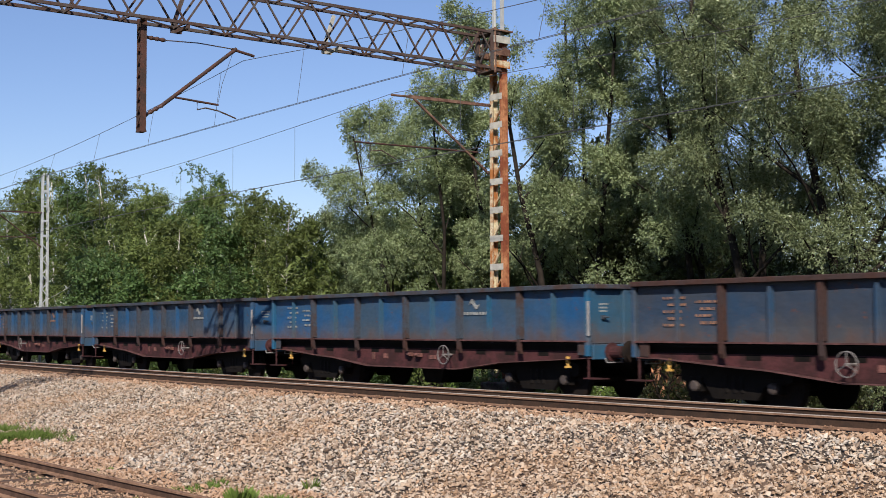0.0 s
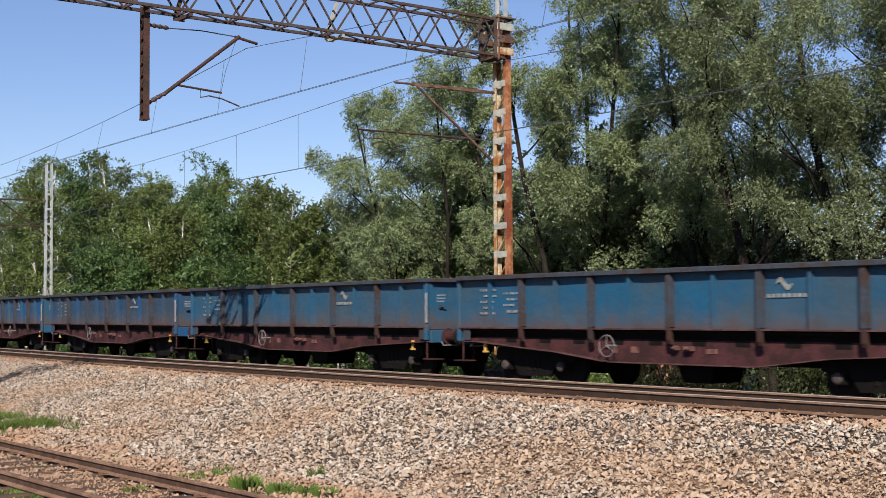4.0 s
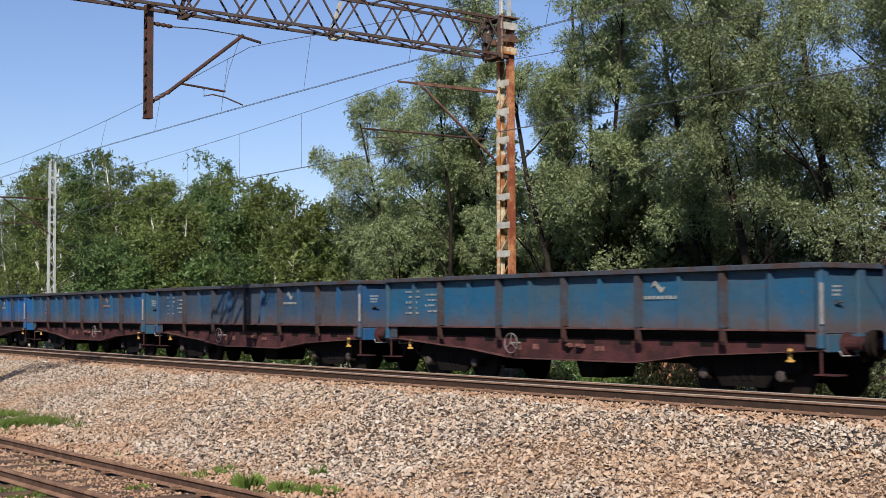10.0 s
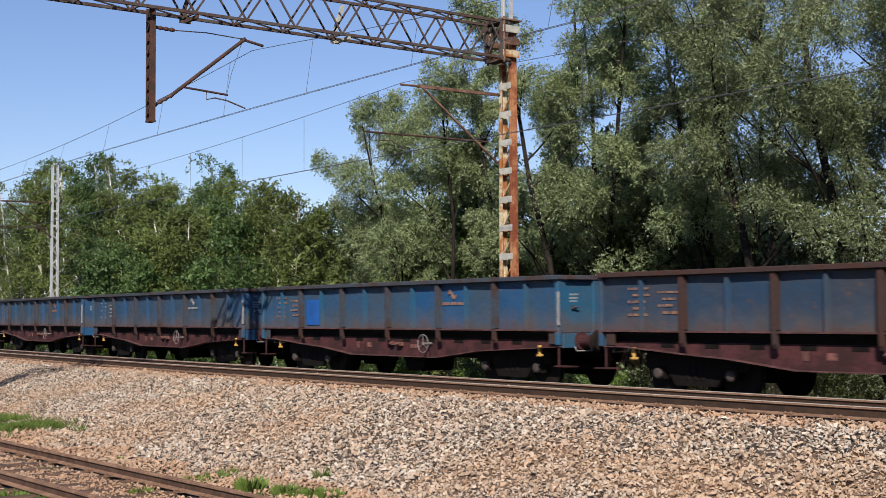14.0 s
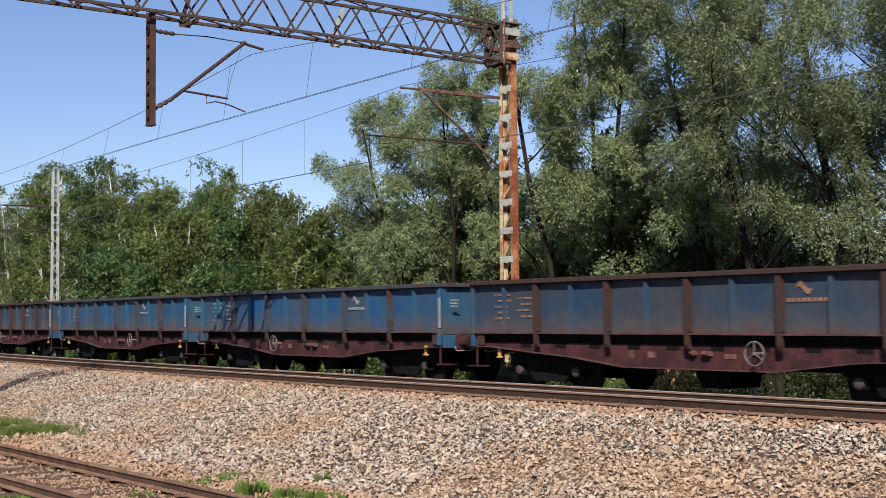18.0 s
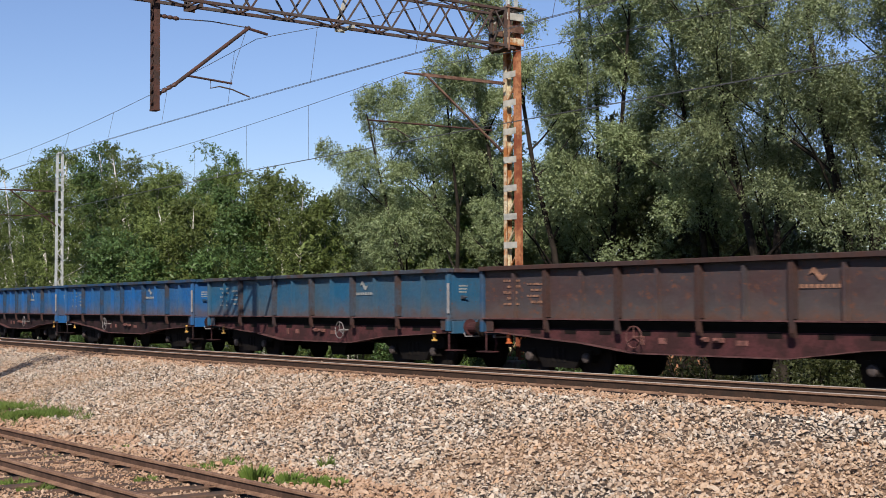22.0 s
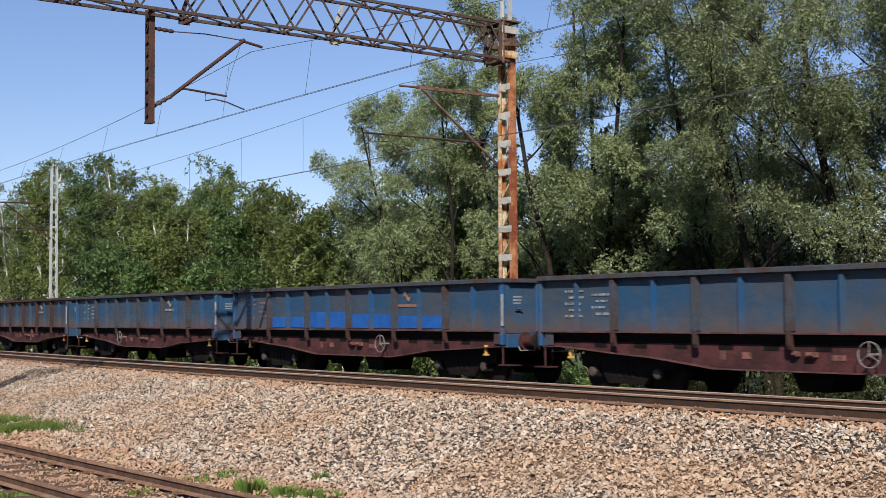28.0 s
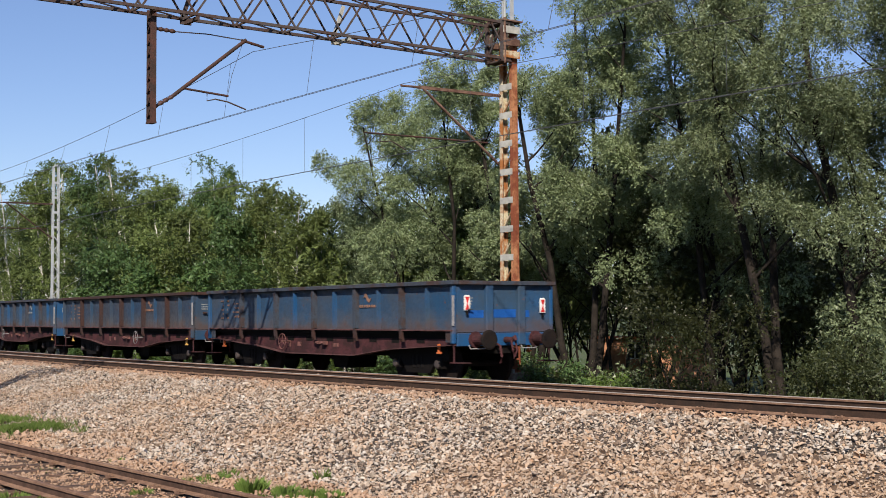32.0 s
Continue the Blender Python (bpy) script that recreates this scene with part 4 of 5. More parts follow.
cantilever(-69.0, track_y(-69.0) + 3.1, 0.0, "rust-brown cantilever bracket on the galvanised mast", RUST_DARK)
WIRE_GROUP = "overhead wires"


def wire(name, off, height, s0, s1, r, label):
    bm = bmesh.new()
    n = int((s1 - s0) / 1.5)
    pts = [at(s0 + (s1 - s0) * k / n, off, height(s0 + (s1 - s0) * k / n)) for k in range(n + 1)]
    tube(bm, pts, r, 5)
    return tagged(new(name, mesh_of(name, bm, WIRE, True)), label, "wire", WIRE_GROUP)


SPAN, HUNG = 40.8, -8.6


def sagging(high, low):
    """Height of a bearer wire that hangs from supports every span."""
    def height(s):
        u = ((s - HUNG) / SPAN) % 1.0
        return low + (high - low) * (2 * u - 1) ** 2
    return height


for off, contact, high, low, aside, first in ((0.0, 5.82, 7.66, 7.12, 0.0, -108.3), (-4.55, 6.54, 8.02, 7.10, 0.18, -108.3)):
    bearer = sagging(high, low)
    wire("bearer_wire", off + aside, bearer, -150, 110, 0.008, "dark bearer cable of the overhead line, sagging between masts")
    for d in (-0.03, 0.03):
        wire("contact_wire", off + d, lambda s: contact, -150, 110, 0.0065, "taut contact wire above the track")
    s = first
    while s < 60:
        if abs(((s - HUNG) / SPAN + 0.5) % 1.0 - 0.5) * SPAN > 1.2:
            bm = bmesh.new()
            tube(bm, [at(s, off, contact), at(s, off + aside, bearer(s))], 0.005, 4)
            tagged(new("dropper_wire", mesh_of("dropper_wire", bm, WIRE)), "thin dropper wire between bearer and contact wire", "wire", "dropper wires")
        s += 4.1

WOOD = random.Random(11)


# ---- trees ----
def leaf_cloud(centres, radii, count, size, rng, droop=0.45, flat=0.85, slim=0.42):
    """Leaf blades on short twigs that stand out from each clump, thick on its upper side."""
    centres, radii = np.asarray(centres), np.asarray(radii)
    axis = centres[:, :2].mean(0)
    per = 9
    twigs = count // per
    w = radii ** 1.9
    pick = rng.choice(len(centres), twigs, p=w / w.sum())
    out = np.zeros((twigs, 3))
    out[:, :2] = centres[pick][:, :2] - axis
    out /= np.linalg.norm(out, axis=1)[:, None] + 0.5
    d = rng.normal(size=(twigs, 3)) + out * 0.55 + np.array((0, 0, 0.45))
    d /= np.linalg.norm(d, axis=1)[:, None]
    r = radii[pick] * rng.uniform(0.35, 1.0, twigs) ** 0.5
    base = centres[pick] + d * r[:, None] * np.array((1, 1, flat))
    way = d + out * 0.4 + rng.normal(size=(twigs, 3)) * 0.35 - np.array((0, 0, droop))
    way /= np.linalg.norm(way, axis=1)[:, None]
    reach = (0.1 + size) * rng.uniform(0.9, 1.9, twigs)
    u = np.tile(np.linspace(0.05, 1.0, per), twigs)
    rows = np.repeat(np.arange(twigs), per)
    n = len(rows)
    p = base[rows] + way[rows] * (reach[rows] * u)[:, None] + rng.normal(size=(n, 3)) * (0.02 + size * 0.25)
    a = way[rows] + rng.normal(size=(n, 3)) * 0.55
    a /= np.linalg.norm(a, axis=1)[:, None]
    face = d[rows] * 0.8 + np.array((0, 0, 0.45)) + rng.normal(size=(n, 3)) * 0.5
    b = np.cross(face, a)
    b /= np.linalg.norm(b, axis=1)[:, None] + 1e-6
    ln = size * rng.uniform(0.65, 1.35, n)[:, None]
    wd = ln * slim
    v = np.stack((p - a * ln / 2 + b * wd * 0.3, p + a * ln / 2, p - a * ln * 0.15 - b * wd), 1).reshape(-1, 3)
    return v, np.arange(n * 3)


def build_tree(name, x, y, height, spread, stems, count, size, leaf, bark, label, seed, low=0.25, group="", clump=1.0, fill=0, tilt_most=0.42, puff=None, taper=0.25):
    puff = puff or clump
    rng = np.random.default_rng(seed)
    rnd = random.Random(seed)
    z0 = ground_z(y - track_y(x), x, y) - 0.1
    tree = thing(name, pose(x, y, z0), label, "tree", group)
    bm = bmesh.new()
    tips, rad = [], []
    twiggy = name == "willow"

    def limb(p, d, length, r, level):
        pts, n = [p.copy()], 5
        for i in range(n):
            d = (d + Vector((rnd.uniform(-1, 1), rnd.uniform(-1, 1), rnd.uniform(-0.3, 0.6))) * (0.12 + 0.06 * level)).normalized()
            p = p + d * length / n
            pts.append(p.copy())
        if level < 2 or twiggy:
            tube(bm, pts, [r * (1 - 0.75 * i / n) for i in range(n + 1)], 7 if level == 0 else 4, False)
        if level >= 0:
            for q in pts[2 if level else 3:]:
                if q.z > height * low:
                    tips.append(q), rad.append(clump * spread * rnd.uniform(0.12, 0.24))
        if level < 2:
            k = 8 if level == 0 else 4
            for j in range(k):
                f = 0.30 + 0.68 * (j + rnd.random() * 0.6) / k
                i = min(n - 1, int(f * n))
                q = pts[i].lerp(pts[i + 1], f * n - i)
                a = rnd.uniform(0, math.tau)
                out = Vector((math.cos(a), math.sin(a), rnd.uniform(0.25, 0.9))).normalized()
                limb(q, (d * 0.35 + out).normalized(), min(spread * 0.95, length * 0.5) * (1.15 - 0.5 * f), r * (1 - 0.75 * f) * 0.5, level + 1)
        else:
            tips.append(p), rad.append(clump * spread * rnd.uniform(0.12, 0.2))

    for k in range(stems):
        a = k * math.tau / stems + rnd.uniform(-0.5, 0.5)
        tilt = 0.0 if stems == 1 else rnd.uniform(0.12, tilt_most)
        d = Vector((math.cos(a) * tilt, math.sin(a) * tilt, 1)).normalized()
        limb(Vector((math.cos(a), math.sin(a), 0)) * 0.2 * (stems > 1), d, height * rnd.uniform(0.78, 0.92), max(0.04, height * 0.0115) * (0.75 if stems == 1 else 0.8), 0)
    part("trunk", bm, bark, tree, smooth=True)
    c = np.array([tuple(q) for q in tips])
    mid = c[:, :2].mean(0)
    far = np.linalg.norm(c[:, :2] - mid, axis=1)
    keep = far < spread * 1.4
    c, r = c[keep], np.asarray(rad)[keep]
    gap = 0.75 if name == "willow" else 0.55

    def leafy(points, least):
        return np.array([noise.noise((p[0] * gap + seed, p[1] * gap, p[2] * gap)) > least for p in points])

    full = leafy(c, -0.16 if name == "willow" else -0.3)
    if full.sum() > 12:
        c, r = c[full], r[full]
    if fill:
        # clumps gather in boughs inside an uneven, tapering egg round the limbs, with gaps between the boughs
        boughs = max(5, fill // 5)
        d = rng.normal(size=(boughs, 3))
        d /= np.linalg.norm(d, axis=1)[:, None]
        k = rng.uniform(0.35, 1.0, boughs) ** 0.5
        egg = np.array((spread * 0.95, spread * 0.95, height * (1 - low) * 0.46))
        lump = 0.8 + 0.35 * np.sin(d[:, 0] * 4 + seed) * np.cos(d[:, 2] * 5 + seed * 2)
        lead = d * (k * lump)[:, None] * egg
        lead[:, :2] *= (1 - taper * np.clip(lead[:, 2:] / egg[2], -0.3, 1.0))
        own = rng.integers(0, boughs, fill)
        more = lead[own] + rng.normal(size=(fill, 3)) * np.array((0.17, 0.17, 0.085)) * spread + np.array((mid[0], mid[1], height * (low + (1 - low) * 0.50)))
        size_of = spread * puff * rng.uniform(0.09, 0.19, fill)
        full = leafy(more, -0.3)
        c, r = np.vstack((c, more[full])), np.concatenate((r, size_of[full]))
    v, f = leaf_cloud(c, r, count, size, rng)
    crown = new("crown", quick_mesh("crown", v, f, 3, leaf))
    crown.parent = tree
    return tree


WILLOW = "tall grey-green willow beside the railway, its limbs showing"
for i, (x, y, h, sp, st, n, fill) in enumerate((
        (-50.2, 13.2, 9.4, 2.2, 3, 60000, 34), (-44.4, 12.6, 13.8, 3.9, 3, 140000, 66), (-42.8, 15.8, 12.8, 2.6, 2, 60000, 40), (-40.2, 13.8, 17.5, 2.5, 2, 80000, 44), (-34.4, 11.5, 16.2, 3.4, 3, 120000, 50),
        (-29.2, 12.6, 16.0, 3.7, 3, 110000, 46), (-23.6, 8.8, 17.0, 4.0, 3, 130000, 50), (-20.8, 9.4, 18.0, 4.2, 3, 125000, 60), (-15.5, 8.6, 16.5, 4.0, 2, 60000, 40))):
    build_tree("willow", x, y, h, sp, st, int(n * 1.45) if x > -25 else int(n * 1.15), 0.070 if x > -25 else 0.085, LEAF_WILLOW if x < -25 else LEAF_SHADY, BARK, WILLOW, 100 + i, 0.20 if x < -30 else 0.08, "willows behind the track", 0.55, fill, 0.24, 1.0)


def in_clearing(x, y):
    """The open strip before the brick outbuilding."""
    return abs(46.2 * x + 47.5 * (y + 19.7)) / 66.3 < 4.0 and 7 < y < 25


for i in range(16):
    x = -62 + i * 3.9 + WOOD.uniform(-1, 1)
    tall = WOOD.uniform(7.0, 11) if x > -44 else WOOD.uniform(7.0, 8.5)
    y = track_y(x) + WOOD.uniform(15, 24)
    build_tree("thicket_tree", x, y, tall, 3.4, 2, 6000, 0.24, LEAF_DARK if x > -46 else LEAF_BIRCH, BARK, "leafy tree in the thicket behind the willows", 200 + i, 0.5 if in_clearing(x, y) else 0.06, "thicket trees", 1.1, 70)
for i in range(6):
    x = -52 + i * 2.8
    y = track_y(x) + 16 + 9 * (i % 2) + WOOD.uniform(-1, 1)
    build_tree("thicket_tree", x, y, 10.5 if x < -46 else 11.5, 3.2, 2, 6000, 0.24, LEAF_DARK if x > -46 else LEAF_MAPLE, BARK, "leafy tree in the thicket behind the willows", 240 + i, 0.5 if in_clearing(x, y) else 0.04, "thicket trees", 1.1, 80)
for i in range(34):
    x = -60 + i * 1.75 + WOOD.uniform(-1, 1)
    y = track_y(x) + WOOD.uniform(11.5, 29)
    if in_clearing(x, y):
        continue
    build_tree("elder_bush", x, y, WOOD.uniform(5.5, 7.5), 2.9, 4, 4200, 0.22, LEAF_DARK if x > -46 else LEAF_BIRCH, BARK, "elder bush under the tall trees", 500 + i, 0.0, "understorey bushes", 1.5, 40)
for i in range(68):
    x = -63 - i * 1.35 + WOOD.uniform(-1.5, 1.5)
    off = WOOD.uniform(8, 27)
    tall = (0.9 if x > -74 else 1.0) * min(15.0, 7.4 + 0.20 * (-60 - x) - 0.10 * (off - 12)) * WOOD.uniform(0.84, 0.98) + 2.6
    build_tree("birch", x, track_y(x) + off, tall, WOOD.uniform(1.8, 2.5), 1, 8200, 0.17, (LEAF_BIRCH, LEAF_BIRCH, LEAF_MAPLE)[i % 3], BARK_BIRCH, "slender birch in the green wood", 300 + i, 0.08, "birches of the wood", 1.0, 80, 0.42, 1.15, 0.65)
for i in range(58):
    x = -7 - i * 2.1 + WOOD.uniform(-1.0, 1.0)
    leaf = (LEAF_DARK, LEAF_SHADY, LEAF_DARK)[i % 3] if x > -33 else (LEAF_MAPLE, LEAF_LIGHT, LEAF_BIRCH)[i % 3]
    low_one = -34.5 < x < -24.8
    build_tree("bush", x, track_y(x) + WOOD.uniform(6.0, 8.8), 1.5 if low_one else WOOD.uniform(2.0, 4.2), 1.2 if low_one else 1.6, 4, 7000 if x > -28 else 3400, 0.095 if x > -28 else 0.14, leaf, BARK, "leafy green bush beside the track", 400 + i, 0.0, "bushes by the track", 1.4, 30)


for i in range(9):
    x = -34.0 + i * 0.95
    build_tree("bush", x, track_y(x) + WOOD.uniform(5.6, 7.2), WOOD.uniform(1.1, 1.5), 0.8, 4, 2400, 0.11, (LEAF_MAPLE, LEAF_LIGHT, LEAF_DARK)[i % 3], BARK, "low green bush on the bank", 460 + i, 0.0, "bushes by the track", 1.4, 20)


for i in range(5):
    build_tree("bush", GX - 1.6 + i * 0.8, 3.9 + 0.25 * (i % 2), 1.5, 0.6, 4, 1500, 0.09, (LEAF_MAPLE, LEAF_DARK)[i % 2], BARK, "tall weeds round the mast's foot", 480 + i, 0.0, "bushes by the track", 1.4, 20)


for i in range(26):
    x = -66 - i * 3.4 + WOOD.uniform(-1, 1)
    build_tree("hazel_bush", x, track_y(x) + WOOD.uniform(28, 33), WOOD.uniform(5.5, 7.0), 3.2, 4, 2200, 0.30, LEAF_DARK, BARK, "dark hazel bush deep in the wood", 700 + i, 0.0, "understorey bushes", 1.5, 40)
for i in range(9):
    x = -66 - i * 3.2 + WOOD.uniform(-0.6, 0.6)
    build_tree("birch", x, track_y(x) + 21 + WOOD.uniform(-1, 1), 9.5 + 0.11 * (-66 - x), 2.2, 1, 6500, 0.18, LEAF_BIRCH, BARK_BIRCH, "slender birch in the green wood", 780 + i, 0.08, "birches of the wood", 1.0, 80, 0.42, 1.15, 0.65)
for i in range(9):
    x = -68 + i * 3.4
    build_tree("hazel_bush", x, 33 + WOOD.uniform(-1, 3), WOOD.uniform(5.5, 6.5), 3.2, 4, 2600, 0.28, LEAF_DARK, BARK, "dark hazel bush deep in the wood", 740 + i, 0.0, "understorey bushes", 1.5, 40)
for i, (x, y, h, sp) in enumerate((
        (-108.3, 19.4, 17.2, 2.6), (-132.8, 26.9, 19.0, 3.2), (-117.1, 24.3, 17.4, 2.8), (-96.4, 18.3, 14.8, 2.4), (-92.5, 18.7, 15.1, 2.5), (-82.6, 16.2, 14.4, 2.3), (-74.3, 14.2, 12.4, 2.0), (-74.9, 16.3, 13.0, 2.2),
        (-68.5, 14.5, 11.4, 1.9), (-67.8, 15.4, 11.0, 2.0), (-60.1, 12.7, 10.0, 1.7), (-59.1, 13.6, 9.9, 1.8), (-54.9, 12.3, 9.2, 1.7), (-56.9, 14.5, 9.3, 1.8), (-159.8, 33.2, 17.6, 3.8), (-165.8, 36.9, 19.2, 4.0))):
    build_tree("birch", x, y, h * 1.1, sp * 1.1, 1, 12000, 0.15 if x > -90 else 0.19, (LEAF_BIRCH, LEAF_MAPLE)[i % 3 == 1], BARK_BIRCH, "slender birch at the sunny edge of the wood", 840 + i, 0.30 if x > -80 else 0.1, "birches of the wood", 1.0, 70, 0.42, 1.15, 0.6)
for i, (x, y, h, sp) in enumerate(((-68.3, 10.4, 8.7, 3.0), (-63.6, 10.6, 6.6, 2.3), (-73.6, 11.4, 6.4, 2.2))):
    build_tree("maple", x, y, h, sp, 3, 20000, 0.19, LEAF_MAPLE, BARK, "round dense maple, fresh green, at the wood's edge", 760 + i, 0.0, "maples at the wood's edge", 0.8, 60, 0.42, 1.0)


def birch_sapling(x, y, lean, tall, seed):
    """A thin white birch stem with a small crown, close behind the track."""
    z0 = ground_z(y - track_y(x), x, y) - 0.1
    t = thing("birch_sapling", pose(x, y, z0), "thin white birch sapling on the bank", "tree", "birch saplings")
    bm = bmesh.new()
    pts = [(lean * k * 0.25, 0.03 * math.sin(k * 2 + seed), tall * k / 5) for k in range(6)]
    tube(bm, pts, [0.055 - 0.008 * k for k in range(6)], 8)
    part("trunk", bm, BARK_BIRCH, t, smooth=True)
    rng = np.random.default_rng(seed)
    c = np.array([(lean * 0.9, 0, tall * 0.72), (lean * 1.2, 0.2, tall * 0.9), (lean, -0.2, tall)])
    v, f = leaf_cloud(c, np.array((0.35, 0.4, 0.3)), 1200, 0.1, rng)
    part_of = new("crown", quick_mesh("crown", v, f, 3, LEAF_BIRCH))
    part_of.parent = t


for i, (x, y, lean) in enumerate(((-44.3, 7.9, 0.25), (-43.95, 8.0, 0.15), (-43.6, 7.9, 0.3), (-42.9, 8.1, -0.1))):
    birch_sapling(x, y, lean, 3.0 + 0.3 * i, 820 + i)


# ---- brick outbuilding behind the trees ----
def outbuilding():
    x, y = -46.3, 26.6
    h = thing("outbuilding", pose(x, y, -2.05, 0, 0, 12), "small orange brick outbuilding half hidden by bushes", "outbuilding")
    bm = bmesh.new()
    for x0, x1, z0, z1 in ((-1.9, -0.1, 0, 2.5), (-0.1, 0.7, 0, 1.6), (-0.1, 0.7, 2.4, 2.5), (0.7, 1.9, 0, 2.5)):
        box(bm, x0, x1, -2.0, -1.75, z0, z1)
    box(bm, -1.9, -1.65, -1.749, 2.0, 0, 2.5), box(bm, 1.65, 1.9, -1.749, 2.0, 0, 2.5), box(bm, -1.649, 1.649, 1.75, 2.0, 0, 2.5)
    part("wall", bm, BRICK, h)
    bm = bmesh.new()
    box(bm, -2.1, 2.1, -2.2, 2.2, 2.52, 2.64)
    part("roof", bevelled(bm, 0.02), RUST, h)
    bm = bmesh.new()
    box(bm, -0.1, 0.7, -1.9, -1.88, 1.6, 2.4)
    win = part("window", bm, GLASS, h)
    bm = bmesh.new()
    for p, q in (((-0.07, -1.93, 1.6), (-0.07, -1.93, 2.4)), ((0.67, -1.93, 1.6), (0.67, -1.93, 2.4)), ((0.3, -1.93, 1.6), (0.3, -1.93, 2.4)), ((-0.1, -1.93, 2.37), (0.7, -1.93, 2.37)), ((-0.1, -1.93, 1.63), (0.7, -1.93, 1.63))):
        bar(bm, p, q, 0.05, 0.05)
    part("window_frame", bm, MARK_WHITE, win)


outbuilding()


# ---- grass and weeds ----
def tuft(x, y, z, r, blades, tall, seed, label="bright green grass tuft growing from the stones"):
    rng = np.random.default_rng(seed)
    a = rng.uniform(0, math.tau, blades)
    d = r * np.sqrt(rng.uniform(0, 1, blades))
    base = np.stack((np.cos(a) * d, np.sin(a) * d, np.zeros(blades)), 1)
    out = np.stack((np.cos(a), np.sin(a), np.zeros(blades)), 1) * rng.uniform(0.1, 0.7, blades)[:, None]
    h = tall * rng.uniform(0.5, 1.1, blades)[:, None] * (1.1 - 0.5 * (d / r)[:, None])
    side = np.stack((-np.sin(a + 0.8), np.cos(a + 0.8), np.zeros(blades)), 1) * 0.006
    up = np.array((0, 0, 1.0))
    v = np.stack((base - side, base + side, base + out * h * 0.4 + up * h * 0.6 + side * 0.8, base + out * h + up * h), 1).reshape(-1, 3)
    ob = tagged(new("grass_tuft", quick_mesh("grass_tuft", v, np.arange(blades * 4), 4, GRASS)), label, "grass", "grass tufts by the siding")
    ob.location = (x, y, z)
    return ob


def ground_at(x, y):
    return ground_z(y - track_y(x), x, y)


for i, (x, y, r, n, tall) in enumerate((
        (-15.72, -11.30, 0.17, 560, 0.24), (-15.04, -11.43, 0.15, 380, 0.15), (-15.2, -11.09, 0.16, 420, 0.18), (-14.85, -11.15, 0.12, 240, 0.14), (-14.73, -10.96, 0.14, 320, 0.16), (-14.41, -10.91, 0.17, 320, 0.14),
        (-17.31, -11.38, 0.2, 300, 0.10), (-17.42, -10.98, 0.22, 260, 0.12), (-17.67, -10.63, 0.14, 110, 0.14), (-16.9, -11.3, 0.14, 90, 0.08), (-20.36, -11.18, 0.2, 220, 0.09), (-16.41, -12.53, 0.16, 140, 0.12), (-17.25, -13.93, 0.25, 260, 0.14), (-16.53, -13.89, 0.25, 260, 0.12), (-16.05, -10.04, 0.1, 70, 0.2), (-19.9, -12.5, 0.15, 80, 0.1))):
    tuft(x, y, ground_at(x, y) - 0.01, r, n, tall, 600 + i)


def grass_patch():
    """The green strip at the foot of the ballast."""
    rng = np.random.default_rng(77)
    verts = []
    n = 0
    while n < 9000:
        x = rng.uniform(-36.0, -25.3)
        mid = -10.75 if rng.random() < 0.5 else -10.1 + 0.12 * min(0.0, x + 29)
        y = mid + rng.normal() * (0.22 if mid == -10.75 else 0.3)
        if x > -24.7 - 1.1 * max(0.0, y + 10.4):
            continue
        if noise.noise((x * 0.8, y * 0.8, 5)) < -0.12:
            continue
        z = ground_at(x, y)
        a = rng.uniform(0, math.tau)
        h = rng.uniform(0.06, 0.2)
        u = np.array((math.cos(a), math.sin(a), 0)) * 0.006
        q = np.array((math.cos(a + 1), math.sin(a + 1), 0)) * h * 0.6
        p = np.array((x, y, z))
        verts += [p - u, p + u, p + q * 0.5 + (0, 0, h * 0.7) + u, p + q + (0, 0, h)]
        n += 1
    tagged(new("grass", quick_mesh("grass", np.array(verts), np.arange(n * 4), 4, GRASS)), "strip of green grass at the foot of the ballast", "grass", kind="stuff")


grass_patch()


def verge():
    """Rough grass behind the running track."""
    rng = np.random.default_rng(78)
    verts = []
    for _ in range(26000):
        x = rng.uniform(-85, -8)
        o = rng.uniform(3.0, 6.5)
        y = track_y_fast(x) + o
        z = ground_z(o, x, y) - 0.02
        a, h = rng.uniform(0, math.tau), rng.uniform(0.2, 0.6)
        u = np.array((math.cos(a), math.sin(a), 0)) * 0.012
        q = np.array((math.cos(a + 1), math.sin(a + 1), 0)) * h * 0.5
        p = np.array((x, y, z))
        verts += [p - u, p + u, p + q * 0.5 + (0, 0, h * 0.7) + u, p + q + (0, 0, h)]
    tagged(new("verge_grass", quick_mesh("verge_grass", np.array(verts), np.arange(len(verts)), 4, GRASS)), "rough green grass on the bank behind the track", "grass", kind="stuff")


TABLE_X = np.array([at(-130 + k).x for k in range(200)])
TABLE_Y = np.array([at(-130 + k).y for k in range(200)])


def track_y_fast(x):
    return float(np.interp(x, TABLE_X, TABLE_Y))


verge()


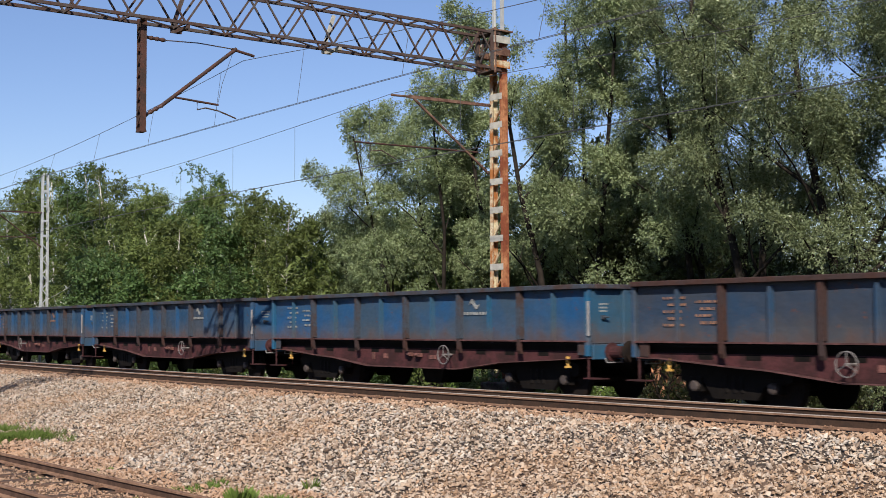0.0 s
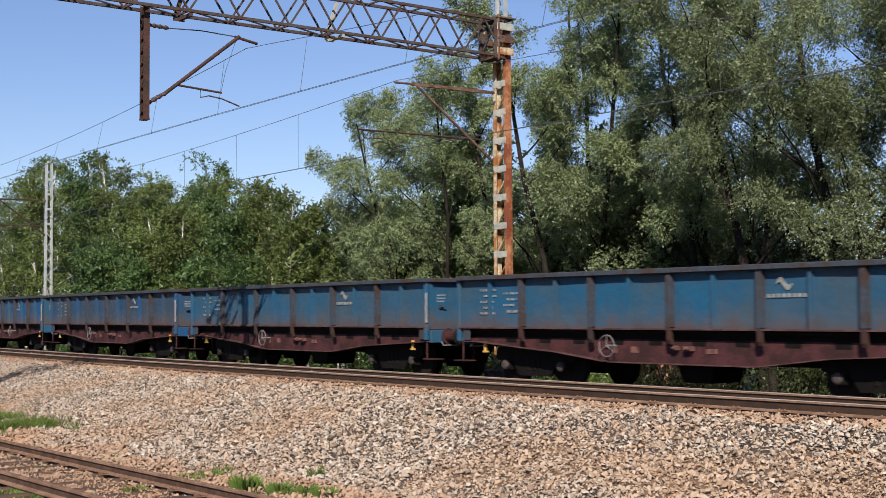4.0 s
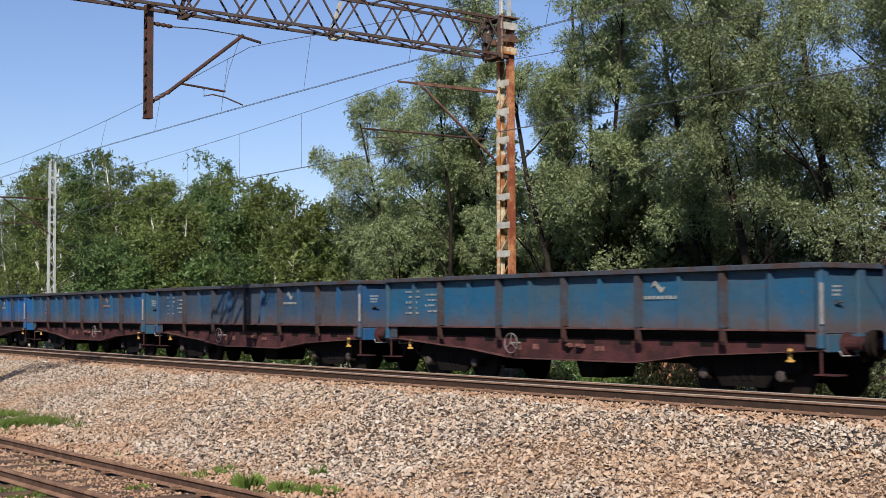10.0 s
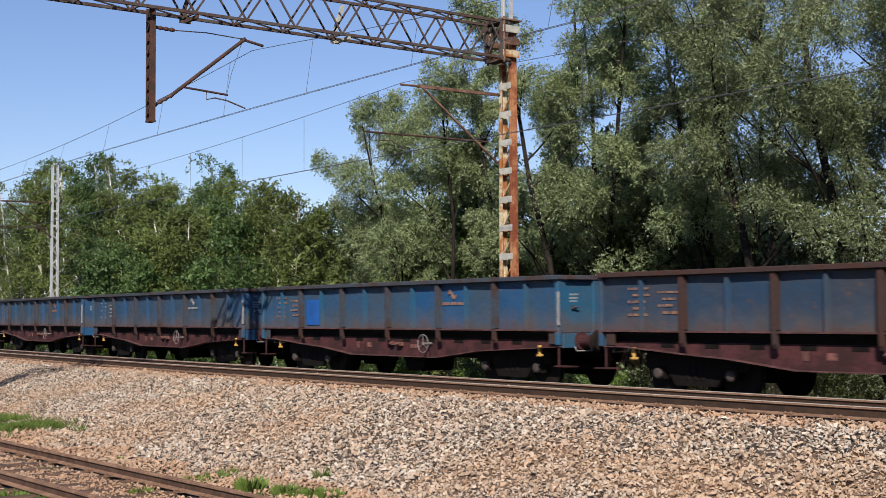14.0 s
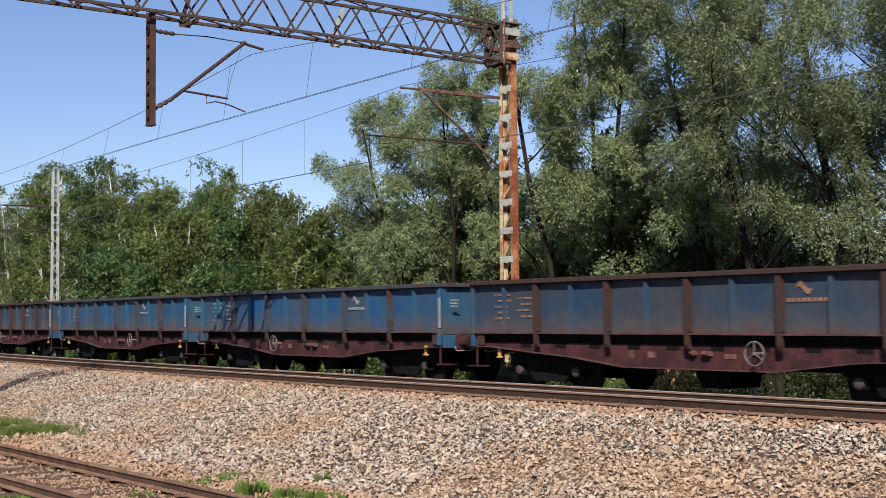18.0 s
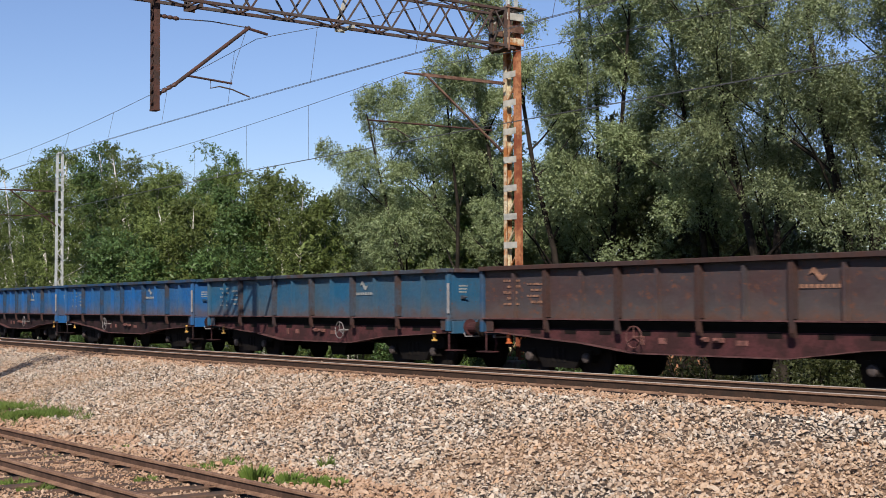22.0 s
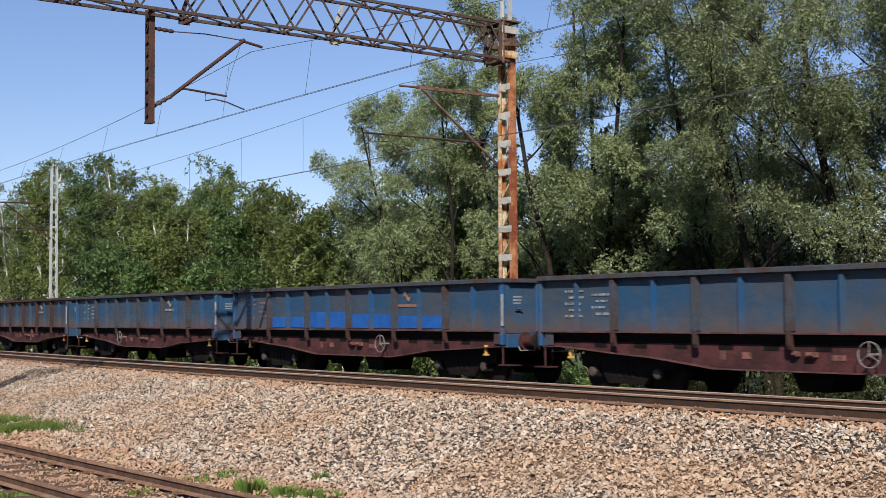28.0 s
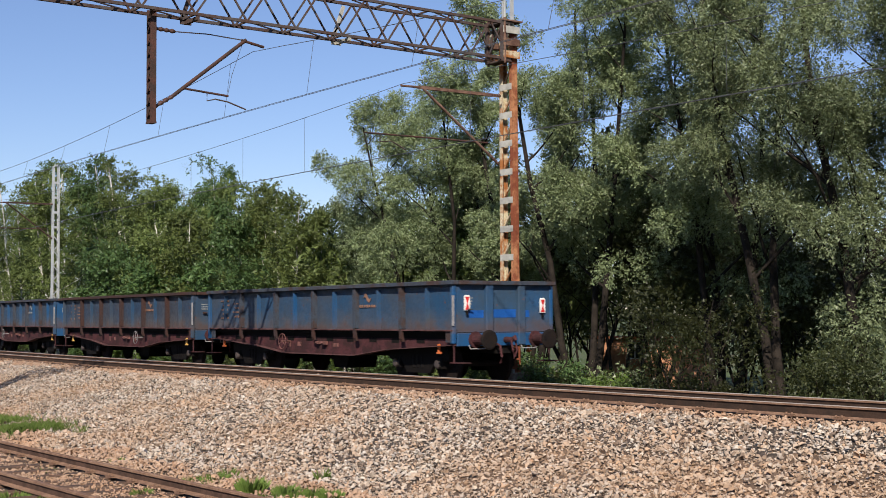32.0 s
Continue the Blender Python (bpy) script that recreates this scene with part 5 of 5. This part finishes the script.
# ---- sleepers, clips and ballast ----
def sleepers():
    bm = bmesh.new()
    box(bm, -0.12, 0.12, -1.28, 1.28, -0.07, 0.07)
    mesh = mesh_of("sleeper", bevelled(bm, 0.015), SLEEPER_WOOD)
    rng = random.Random(4)
    for k in range(90):
        s = -46 + k * 0.72
        o = new("sleeper", mesh)
        p = at(s, -12.9 + rng.uniform(-0.04, 0.04), -0.742 + rng.uniform(-0.012, 0.008))
        o.matrix_basis = Matrix.Translation(p) @ Matrix.Rotation(heading(s) + rng.uniform(-0.015, 0.015), 4, "Z")
        o.parent = ground
    bm = bmesh.new()
    box(bm, -0.13, 0.13, -0.80, 0.80, -0.1, 0.1)
    mesh = mesh_of("sleeper", bevelled(bm, 0.02), SLEEPER)
    for off, z, n, s0, pitch in ((0.0, -0.262, 50, -24, 0.79), (FRONT, FRONT_Z - 0.272, 130, -75, 0.79)):
        for k in range(n):
            s = s0 + k * pitch
            o = new("sleeper", mesh)
            o.matrix_basis = Matrix.Translation(at(s, off, z)) @ Matrix.Rotation(heading(s), 4, "Z")
            o.parent = ground
    bm = bmesh.new()
    box(bm, -0.07, 0.07, -0.05, 0.05, 0, 0.02)
    for dx in (-0.045, 0.045):
        tube(bm, [(dx, 0.0, 0.0), (dx, 0.0, 0.055)], 0.016, 6)
        box(bm, dx - 0.02, dx + 0.02, -0.03, 0.045, 0.025, 0.04)
    mesh = mesh_of("rail_clip", bm, RAIL_RUST)
    for off, z, pitch, n, s0 in ((FRONT - 0.7535 - 0.10, FRONT_Z - 0.160, 0.79, 130, -75), (-12.9 + 0.7535 - 0.10, -0.65, 0.72, 60, -32), (-12.9 - 0.7535 + 0.1, -0.65, 0.72, 40, -22), (-12.9 + 0.7535 + 0.10, -0.65, 0.72, 50, -28)):
        for k in range(n):
            s = s0 + k * pitch
            o = new("rail_clip", mesh)
            o.matrix_basis = Matrix.Translation(at(s, off, z)) @ Matrix.Rotation(heading(s), 4, "Z")
            o.parent = ground


sleepers()


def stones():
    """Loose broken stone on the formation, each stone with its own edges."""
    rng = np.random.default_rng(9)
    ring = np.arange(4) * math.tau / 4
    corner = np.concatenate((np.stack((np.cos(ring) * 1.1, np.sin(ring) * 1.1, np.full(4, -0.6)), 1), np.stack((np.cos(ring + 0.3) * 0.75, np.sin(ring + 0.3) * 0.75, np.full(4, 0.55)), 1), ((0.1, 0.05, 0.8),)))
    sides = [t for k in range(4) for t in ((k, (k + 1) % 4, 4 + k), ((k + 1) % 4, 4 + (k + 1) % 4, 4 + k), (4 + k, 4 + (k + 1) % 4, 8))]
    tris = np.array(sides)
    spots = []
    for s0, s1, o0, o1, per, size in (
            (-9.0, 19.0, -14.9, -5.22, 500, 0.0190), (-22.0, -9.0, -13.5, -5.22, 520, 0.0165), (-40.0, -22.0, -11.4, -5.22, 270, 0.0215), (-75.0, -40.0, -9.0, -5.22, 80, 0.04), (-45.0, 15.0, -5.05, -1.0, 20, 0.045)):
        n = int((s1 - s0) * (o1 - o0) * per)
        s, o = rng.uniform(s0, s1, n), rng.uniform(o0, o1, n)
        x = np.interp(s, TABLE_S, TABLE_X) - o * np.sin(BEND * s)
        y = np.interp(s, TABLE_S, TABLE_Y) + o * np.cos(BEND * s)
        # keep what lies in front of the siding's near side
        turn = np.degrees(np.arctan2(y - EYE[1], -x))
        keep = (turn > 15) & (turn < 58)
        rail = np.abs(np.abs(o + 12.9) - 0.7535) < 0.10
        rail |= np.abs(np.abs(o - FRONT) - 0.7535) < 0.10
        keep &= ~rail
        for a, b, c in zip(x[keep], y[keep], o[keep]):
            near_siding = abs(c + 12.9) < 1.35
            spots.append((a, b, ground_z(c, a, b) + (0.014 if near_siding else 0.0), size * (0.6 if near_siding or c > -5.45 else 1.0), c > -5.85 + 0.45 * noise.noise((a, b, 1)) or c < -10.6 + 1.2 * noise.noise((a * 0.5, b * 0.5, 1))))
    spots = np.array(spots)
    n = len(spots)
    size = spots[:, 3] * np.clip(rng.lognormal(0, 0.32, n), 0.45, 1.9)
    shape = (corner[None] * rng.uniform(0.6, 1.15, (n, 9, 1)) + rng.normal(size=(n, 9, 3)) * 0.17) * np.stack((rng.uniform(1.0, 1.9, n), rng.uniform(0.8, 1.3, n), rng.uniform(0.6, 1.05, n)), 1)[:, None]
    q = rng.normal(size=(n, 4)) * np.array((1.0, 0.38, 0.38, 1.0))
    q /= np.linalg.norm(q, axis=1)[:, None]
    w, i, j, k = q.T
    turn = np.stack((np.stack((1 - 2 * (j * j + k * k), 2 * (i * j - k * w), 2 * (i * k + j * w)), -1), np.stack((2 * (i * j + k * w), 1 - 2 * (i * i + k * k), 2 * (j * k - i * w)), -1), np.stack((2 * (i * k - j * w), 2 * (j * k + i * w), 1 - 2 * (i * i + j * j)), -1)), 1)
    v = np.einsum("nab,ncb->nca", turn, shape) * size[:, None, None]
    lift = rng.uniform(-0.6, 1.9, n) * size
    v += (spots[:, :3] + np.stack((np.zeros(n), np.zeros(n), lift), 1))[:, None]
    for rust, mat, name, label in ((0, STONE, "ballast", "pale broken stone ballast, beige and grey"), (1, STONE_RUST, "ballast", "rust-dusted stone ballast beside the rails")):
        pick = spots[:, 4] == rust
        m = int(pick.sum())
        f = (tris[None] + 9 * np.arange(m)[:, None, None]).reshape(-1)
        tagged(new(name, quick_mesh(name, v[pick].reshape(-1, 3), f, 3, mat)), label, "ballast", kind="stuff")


TABLE_S = np.array([-130.0 + k for k in range(200)])
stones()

motions()
